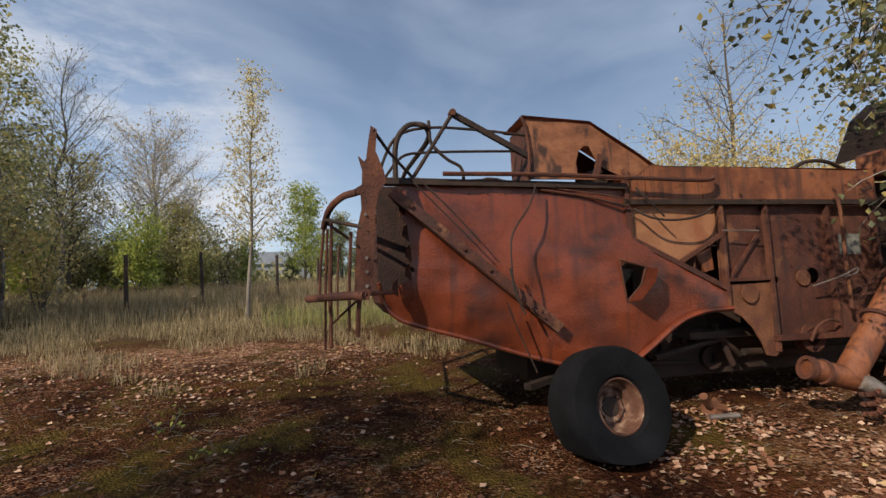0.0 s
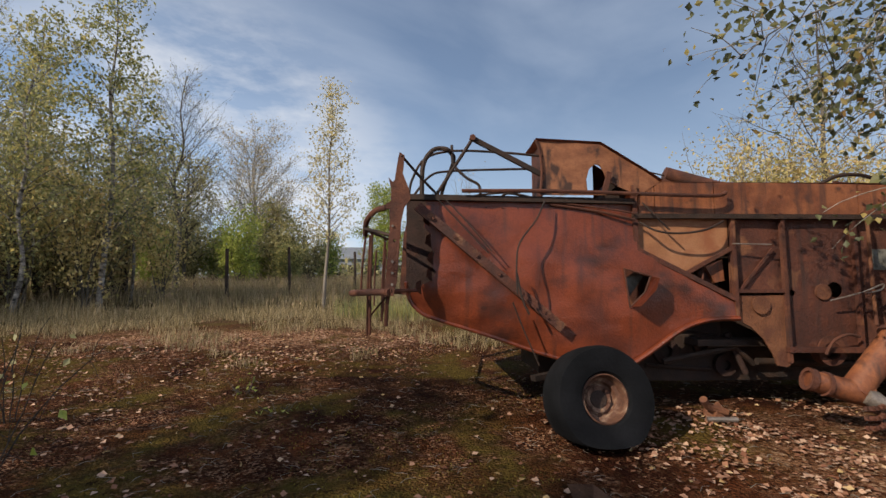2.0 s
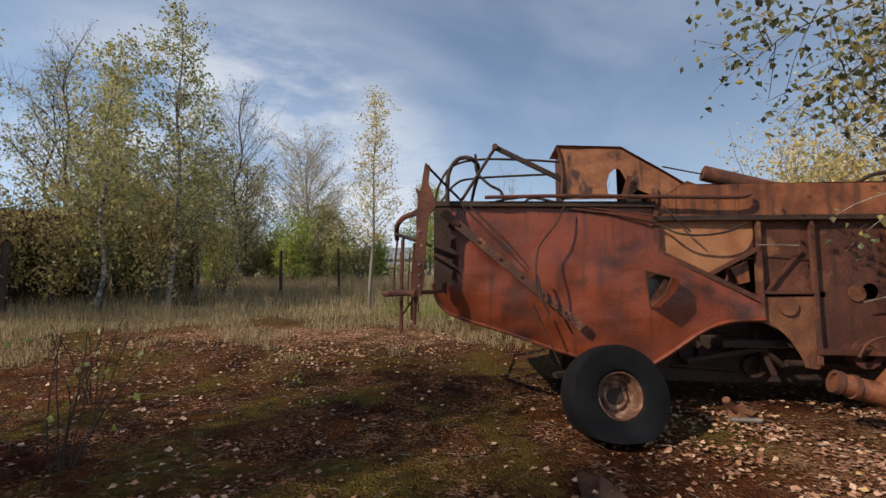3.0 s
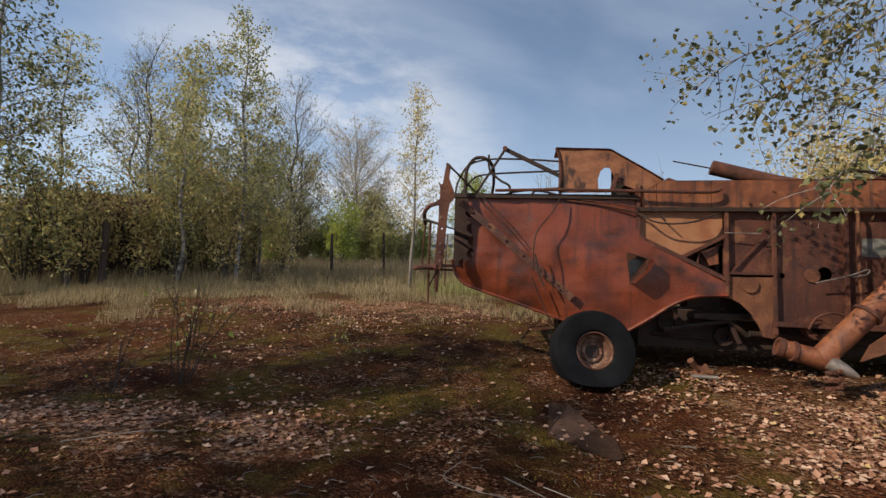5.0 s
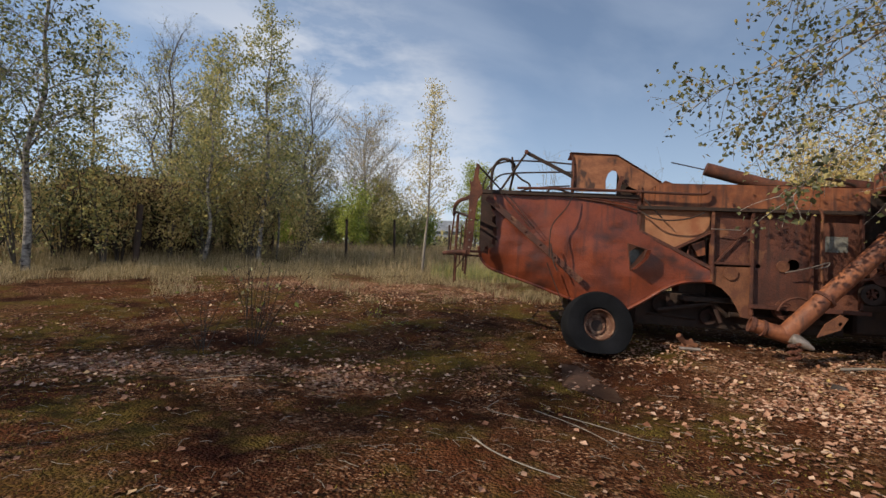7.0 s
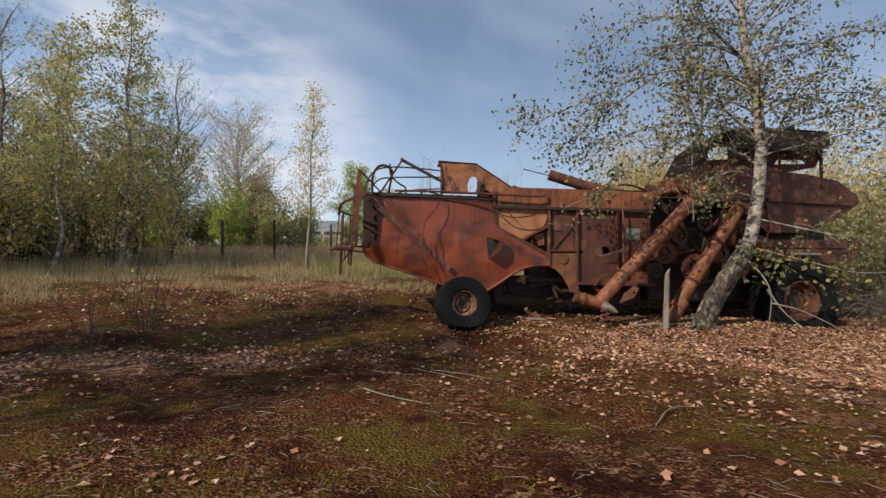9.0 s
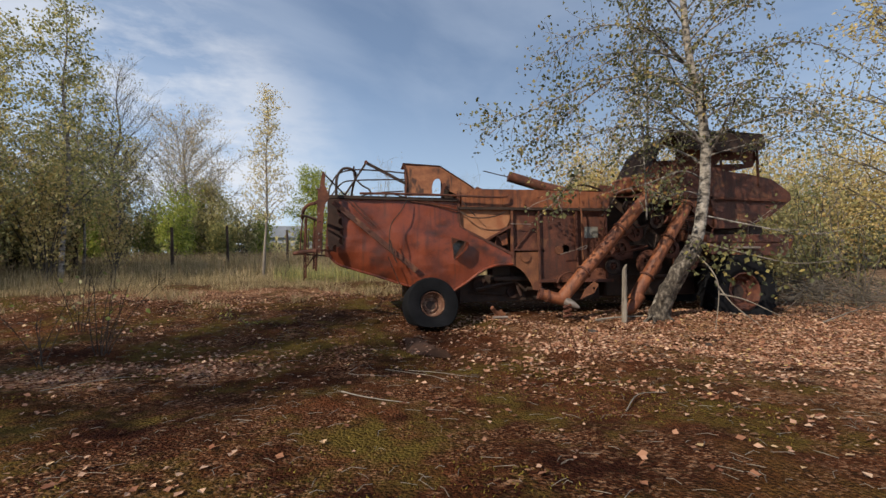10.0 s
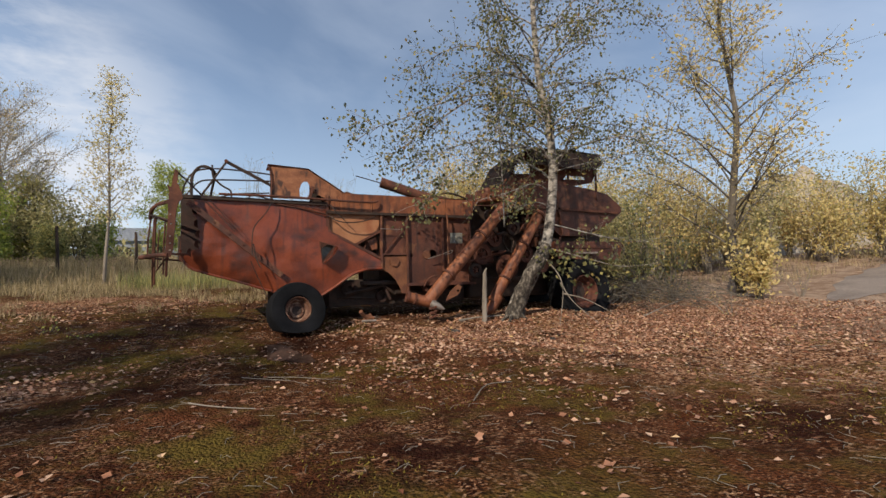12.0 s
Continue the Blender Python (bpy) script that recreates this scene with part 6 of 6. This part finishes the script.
def shed():
    """Old board shed standing in the grove, its eaves side turned to the yard."""
    cx, cy = -14.0, 12.9
    z = gz(cx, cy)
    ob = thing("shed", (cx, cy, z), "dark brown board shed with a rusty sheet roof", "shed")
    w, d, h = 2.1, 1.5, 2.15
    turn = Matrix.Translation((cx, cy, z)) @ Matrix.Rotation(radians(43), 4, "Z")

    def slab(name, x0, x1, y0, y1, z0, z1, mat_, parent, bevel=0.0, tilt=None):
        bm = box(bmesh.new(), x0, x1, y0, y1, z0, z1, bevel)
        if tilt:
            for v in bm.verts:
                v.co.z += tilt(v.co.y)
        bmesh.ops.transform(bm, matrix=turn, verts=bm.verts)
        return part(name, bm, mat_, parent, "", False)

    front = slab("wall", -w, w, -d, -d + 0.06, -0.3, h, post_dark, ob)
    slab("wall", -w, w, d - 0.06, d, -0.3, h, post_dark, ob)
    slab("wall", -w, -w + 0.06, -d + 0.06, d - 0.06, -0.3, h, post_dark, ob)
    slab("wall", w - 0.06, w, -d + 0.06, d - 0.06, -0.3, h, post_dark, ob)
    rb = random.Random(3)
    for k in range(20):
        x = -w + 0.21 * k
        slab("board", x + 0.01, x + 0.195, -d - 0.028, -d - 0.002, -0.1, h - rb.uniform(0.0, 0.06), post_dark if k % 3 else bark_dark, front, 0.004)
    for sgn in (-1, 1):
        y0, y1 = (-d - 0.35, 0.0) if sgn < 0 else (0.0, d + 0.35)
        roof_ = slab("roof", -w - 0.3, w + 0.3, y0, y1, h, h + 0.03, rust_brown, ob, 0.0, lambda y: (d + 0.35 - abs(y)) * 0.5 - 0.16)
        if sgn < 0:
            for k in range(23):
                x = -w - 0.2 + 0.2 * k
                slab("ridge_strip", x, x + 0.04, y0, y1, h + 0.032, h + 0.06, rust_brown, roof_, 0.0, lambda y: (d + 0.35 - abs(y)) * 0.5 - 0.16)


shed()


def gravel_heap(x, y, rx, ry, h, seed):
    bm = bmesh.new()
    n, m = 40, 14
    rows = []
    for j in range(m + 1):
        f = j / m
        row = []
        for i in range(n):
            a = 2 * math.pi * i / n
            px, py = x + rx * f * math.cos(a), y + ry * f * math.sin(a)
            top = h * (1 - f ** 1.6) + 0.25 * h * noise.noise((px * 0.7, py * 0.7, seed)) * (1 - f)
            row.append(bm.verts.new((px, py, gz(px, py) - 0.08 + max(0, top))))
        rows.append(row)
    for r0, r1 in zip(rows, rows[1:]):
        for i in range(n):
            bm.faces.new((r0[i], r0[(i + 1) % n], r1[(i + 1) % n], r1[i]))
    bmesh.ops.remove_doubles(bm, verts=bm.verts, dist=0.001)
    ob = thing("gravel_heap", (x, y, gz(x, y)), "long pale heap of gravel behind yellow shrubs", "heap")
    part("mound", bm, heap_pale, ob)


gravel_heap(31.0, 12.5, 9.0, 3.4, 4.6, 1.0)
gravel_heap(17.0, 13.0, 5.0, 2.5, 1.7, 2.0)

# ---------------------------------------------------------------- small things on the ground
def stick(pts, r, label, name="stick", material=bark_pale):
    c = pts[0]
    ob = thing(name, (c[0], c[1], gz(c[0], c[1])), label, "stick", "fallen sticks")
    line = smooth_line([(x, y, gz(x, y) + r * 0.7 + dz) for x, y, dz in pts], 4)
    part("wood", tube(bmesh.new(), line, (r, r * 0.5), 7), material, ob)


stick([(0.05, 0.70, 0.01), (0.20, 0.46, 0.02), (0.40, 0.33, 0.01), (0.62, 0.25, 0.0)], 0.0065, "pale bent stick lying on moss")
stick([(0.72, 1.35, 0.01), (1.00, 1.12, 0.03), (1.25, 1.05, 0.01), (1.42, 1.06, 0.0)], 0.0038, "thin pale twig among dead leaves")
stick([(0.18, 1.62, 0.0), (0.10, 1.36, 0.02), (0.30, 1.20, 0.03), (0.50, 1.18, 0.0)], 0.0038, "thin curved twig on dark soil")
stick([(0.48, 1.40, 0.02), (0.75, 1.15, 0.02), (0.92, 0.82, 0.05), (1.05, 0.78, 0.0)], 0.0038, "thin curved twig on dark soil")
stick([(2.3, -0.2, 0.01), (2.6, 0.1, 0.03), (2.95, 0.2, 0.0)], 0.006, "short crooked twig among leaves")
stick([(-2.7, 1.3, 0.0), (-2.3, 1.55, 0.02), (-2.0, 1.7, 0.0)], 0.005, "short crooked twig among leaves")
stick([(4.0, 3.5, 0.02), (4.4, 3.55, 0.05), (4.9, 3.5, 0.03)], 0.018, "pale bare branch under the harvester")
stick([(7.8, 3.0, 0.02), (8.6, 3.2, 0.15), (9.4, 3.5, 0.18)], 0.013, "bare fallen branch by the wheel")

ob = thing("sheet_metal", (1.05, 2.3, gz(1.05, 2.3)), "flat brown metal sheet lying on leaves", "sheet")
bm = bmesh.new()
q = [(0.82, 2.86), (1.0, 2.88), (1.18, 2.42), (1.30, 2.30), (1.30, 1.92), (1.22, 1.86), (0.92, 2.12), (0.78, 2.22)]
fs = bm.faces.new([bm.verts.new((x, y, gz(x, y) + 0.022 + 0.012 * math.sin(5 * y))) for x, y in q])
bmesh.ops.solidify(bm, geom=[fs], thickness=0.006)
part("sheet", bm, sheet_brown, ob, "", False)


def lump(name, x, y, r, label, material, seed, squash=0.6):
    bm = bmesh.new()
    bmesh.ops.create_icosphere(bm, subdivisions=3, radius=r)
    for v in bm.verts:
        k = 1 + 0.45 * noise.noise(v.co / r * 1.2 + Vector((seed, 0, 0))) + 0.15 * noise.noise(v.co / r * 3 + Vector((seed, 3, 0)))
        v.co = v.co * k
        v.co.z *= squash
        v.co += Vector((x, y, gz(x, y) + r * squash * 0.5))
    ob = thing(name, (x, y, gz(x, y)), label, "debris")
    part("body", bm, material, ob)
    return ob


lump("stone", 3.60, 2.85, 0.07, "small dark stone lying among pale leaves", stone_dark, 2.0)
lump("stone", 4.75, 1.9, 0.05, "small dark stone lying among pale leaves", stone_dark, 5.0)
junk = lump("scrap_part", 2.55, 4.05, 0.085, "broken rusted casting lying under the harvester", rust_ochre, 7.0, 1.0)
part("arm", tube(bmesh.new(), smooth_line([(2.38, 3.95, gz(2.4, 4) + 0.19), (2.46, 4.0, gz(2.4, 4) + 0.11), (2.62, 4.0, gz(2.4, 4) + 0.06)], 4), 0.035, 8), rust_ochre, junk)
part("foot", tube(bmesh.new(), [(2.38, 3.9, gz(2.4, 4) + 0.03), (2.62, 3.85, gz(2.4, 4) + 0.035)], 0.022, 8), pale_metal, junk)

# saplings and weeds on the yard
shrub("sapling", -2.9, 2.75, 1.15, 0.75, 601, bark_dark, leaf_bright, "bare thin sapling with a few green leaves", "sapling", "saplings", stems=8, leaves=12, leaf_size=0.07, twigs=4)
shrub("sapling", -3.3, 2.3, 0.85, 0.8, 602, bark_dark, leaf_bright, "bare thin sapling with a few green leaves", "sapling", "saplings", stems=6, leaves=4, leaf_size=0.06, twigs=4)
shrub("sapling", -3.9, 4.2, 1.0, 0.8, 606, bark_dark, leaf_dull, "bare thin sapling with a few green leaves", "sapling", "saplings", stems=5, leaves=14, leaf_size=0.08, twigs=4)
shrub("weed", -2.1, 5.0, 0.30, 0.8, 603, bark_grey, leaf_bright, "small green weed growing from bare soil", "weed", "weeds", stems=7, leaves=26, leaf_size=0.05, scatter=0.05)
shrub("weed", -1.5, 4.3, 0.22, 0.8, 604, bark_grey, leaf_bright, "small green weed growing from bare soil", "weed", "weeds", stems=6, leaves=18, leaf_size=0.05, scatter=0.05)
shrub("dry_weed", 9.4, 2.3, 0.7, 0.8, 605, bark_pale, leaf_gold, "dry grey weed stems by the yellow tree", "weed", "weeds", stems=9, leaves=30, leaf_size=0.05)
shrub("dry_weed", 13.4, 3.2, 0.9, 0.9, 607, bark_pale, leaf_gold, "dry grey weed stems by the yellow tree", "weed", "weeds", stems=12, leaves=20, leaf_size=0.05)


# ---------------------------------------------------------------- grass, litter, brush
def blades(name, label, x, y, h, w, material, seed, bend=0.35):
    rg_ = np.random.default_rng(seed)
    k = len(x)
    z = height(x, y) - 0.01
    a = rg_.uniform(0, 2 * np.pi, k)
    d = np.stack([np.cos(a), np.sin(a)], 1)
    b = rg_.uniform(0, bend, k) * h
    a2 = rg_.uniform(0, 2 * np.pi, k)
    base = np.stack([x, y, z], 1)
    off = np.stack([d[:, 0] * w / 2, d[:, 1] * w / 2, np.zeros(k)], 1)
    mid = base + np.stack([np.cos(a2) * b * 0.3, np.sin(a2) * b * 0.3, h * 0.55], 1)
    tip = base + np.stack([np.cos(a2) * b, np.sin(a2) * b, h * 0.97], 1)
    v = np.stack([base - off, base + off, mid + off * 0.7, mid - off * 0.7, tip], 1).reshape(-1, 3)
    i = np.arange(k) * 5
    f = [q for n in i.tolist() for q in ((n, n + 1, n + 2, n + 3), (n + 3, n + 2, n + 4))]
    return tagged(raw(name, v, f, material), label, "grass", kind="stuff"), tip


rg = np.random.default_rng(77)


def patchy(x, y, s, o=0.0):
    return np.sin(x * s + o) * np.sin(y * s * 1.3 + 1.7 * o) + 0.6 * np.sin(x * s * 2.3 + y * s * 1.9 + o) + 0.4 * np.sin(x * s * 4.1 - y * s * 3.7 + 2 * o)


n = 110000
x, y = rg.uniform(-22, 14, n), 8.4 + 24 * rg.uniform(0, 1, n) ** 1.5
keep = (y > 11.0 + 0.5 * np.minimum(x + 5, 0) + 0.5 * np.sin(x * 0.8) + 0.4 * np.sin(x * 2.1) + rg.normal(size=n) * 0.5) & (patchy(x, y, 0.9) > -0.7)
x, y = x[keep], y[keep]
hh = rg.uniform(0.18, 0.48, len(x)) * np.clip((y - 9.0 - 0.5 * np.minimum(x + 5, 0)) / 4.0, 0.45, 1.3)
g_ob, tips = blades("meadow_grass", "tall dry straw-coloured meadow grass", x, y, hh, rg.uniform(0.008, 0.018, len(x)), grass_mat, 5)
sel = rg.choice(len(tips), 5200, replace=False)
sel = sel[tips[sel][:, 1] > 11.5]
leaf_mesh("seed_heads", tips[sel], 0.16, seed_mat, None, rg, hang=-0.6, narrow=0.22)
tagged(bpy.data.objects["seed_heads"], "pale feathery seed heads over the meadow", "grass", kind="stuff")
n = 95000
x, y = rg.uniform(-14, 14, n), rg.uniform(4.2, 12.0, n)
keep = (patchy(x, y, 1.3, 0.6) + 0.45 * (y - 8.8 - 0.5 * np.minimum(x + 5, 0)) > -0.05) & ~((x > -0.4) & (x < 8.6) & (y < 6.3)) & (y > 5.8 + 0.35 * np.minimum(x + 5, 0))
blades("short_grass", "short thin dry grass at the yard's edge", x[keep], y[keep], rg.uniform(0.06, 0.22, keep.sum()), rg.uniform(0.006, 0.011, keep.sum()), grass_mat, 6, 0.7)
n = 22000
x, y = rg.uniform(8.6, 34, n), rg.uniform(4.5, 18, n)
keep = patchy(x, y, 0.8, 0.9) > 0.0
blades("side_grass", "thin pale grass under the east shrubs", x[keep], y[keep], rg.uniform(0.10, 0.42, keep.sum()), rg.uniform(0.008, 0.016, keep.sum()), grass_mat, 7, 0.5)
n = 1500
a, rr = rg.uniform(0, 6.28, n), rg.uniform(0, 1, n) ** 0.5
blades("green_tussock", "fresh green grass tussock behind the harvester", -0.6 + 1.7 * rr * np.cos(a), 10.8 + 0.7 * rr * np.sin(a), rg.uniform(0.3, 0.62, n), rg.uniform(0.007, 0.013, n), leaf_green, 9, 0.5)
# moss cushions
n = 120000
x, y = rg.uniform(-7, 9, n), rg.uniform(-3.4, 7.5, n)
keep = patchy(x, y, 1.05, 2.2) + 0.35 * patchy(x, y, 6.0, 0.2) > 0.30 + np.where((x > 2.5) & (y > 0.5), 0.8, 0.0)
blades("moss", "low olive moss growing on the bare soil", x[keep], y[keep], rg.uniform(0.010, 0.03, keep.sum()), rg.uniform(0.008, 0.016, keep.sum()), moss_mat, 8, 0.9)


def litter():
    n_ = 460000
    x_, y_ = rg.uniform(-8, 13, n_), rg.uniform(-3.6, 10.5, n_)
    dens = (0.018 + 0.10 * np.clip(patchy(x_, y_, 1.25, 0.3) - 0.25, 0, 1.2)) * np.where(x_ < 1.5, 0.7, 1.0) * np.where(y_ < 0.6, 0.6, 1.0)
    dens += 2.0 * np.exp(-((x_ - 5.2) / 3.0) ** 2 - ((y_ - 2.3) / np.where(y_ < 2.3, 1.25, 1.9)) ** 2) * np.clip(0.65 + 1.1 * patchy(x_, y_, 1.9, 1.1) + 0.5 * patchy(x_, y_, 6.1, 0.7), 0.06, 1.3)
    dens += 1.2 * np.exp(-((x_ + 2.6) / 2.2) ** 2 - ((y_ - 1.8 - 0.12 * (x_ + 2.6)) / 0.36) ** 2) * np.clip(0.8 + patchy(x_, y_, 2.1, 0.4) + 0.5 * patchy(x_, y_, 5.3, 0.2), 0.05, 1.1)
    dens += 0.30 * np.exp(-((x_ + 3.0) / 4.0) ** 2 - ((y_ - 7.2) / 1.2) ** 2) * np.clip(0.7 + 0.6 * patchy(x_, y_, 1.7, 2.0), 0.1, 1.1)
    dens += 0.8 * np.exp(-((x_ - 9.5) / 3.5) ** 2 - ((y_ - 2.2) / 2.2) ** 2)
    dens *= np.where((y_ > 4.3) & (x_ > 0) & (x_ < 8), 0.25, 1.0)
    dens *= 1 - 0.75 * np.exp(-((x_ - 0.3) / 1.5) ** 2 - ((y_ - 2.6) / 1.7) ** 2)
    dens *= 1 - 0.65 * np.exp(-((x_ - 1.3) / 1.1) ** 2 - ((y_ - 1.2) / 1.1) ** 2)
    k = rg.uniform(0, 1, n_) < dens * 0.75
    x_, y_ = x_[k], y_[k]
    c = np.stack([x_, y_, height(x_, y_) + rg.uniform(0.006, 0.024, len(x_))], 1)
    leaf_mesh("leaf_litter", c, 0.048, leaf_fallen, None, rg, flat=True, narrow=0.78)
    tagged(bpy.data.objects["leaf_litter"], "dry curled pinkish brown fallen leaves", "leaves", kind="stuff")


litter()


def twig_litter(name, label, n_, x0, x1, y0, y1, ln, material, lift=0.02):
    x_, y_ = rg.uniform(x0, x1, n_), rg.uniform(y0, y1, n_)
    a_, l_ = rg.uniform(0, np.pi, n_), ln * rg.uniform(0.3, 1.2, n_)
    z_ = height(x_, y_) + rg.uniform(0.005, lift, n_)
    w_ = Wood()
    for i in range(n_):
        dx, dy = math.cos(a_[i]) * l_[i] / 2, math.sin(a_[i]) * l_[i] / 2
        bend = rg.normal() * 0.12 * l_[i]
        w_.add([(x_[i] - dx, y_[i] - dy, z_[i]), (x_[i] - dy * 0.2 + bend, y_[i] + dx * 0.2, z_[i] + lift * rg.uniform(0.1, 0.8)), (x_[i] + dx, y_[i] + dy, z_[i])], 0.0018 + 0.004 * l_[i], 0.002, 3)
    return tagged(w_.mesh(name, material, None), label, "twigs", kind="stuff")


twig_litter("fallen_twigs", "thin pale twigs strewn over the soil", 4200, -7, 11, -3.3, 8.0, 0.12, bark_pale)
twig_litter("brush_pile", "heap of dead branches beside the front wheel", 320, 8.0, 11.5, 3.2, 6.5, 1.5, bark_grey, 0.45)
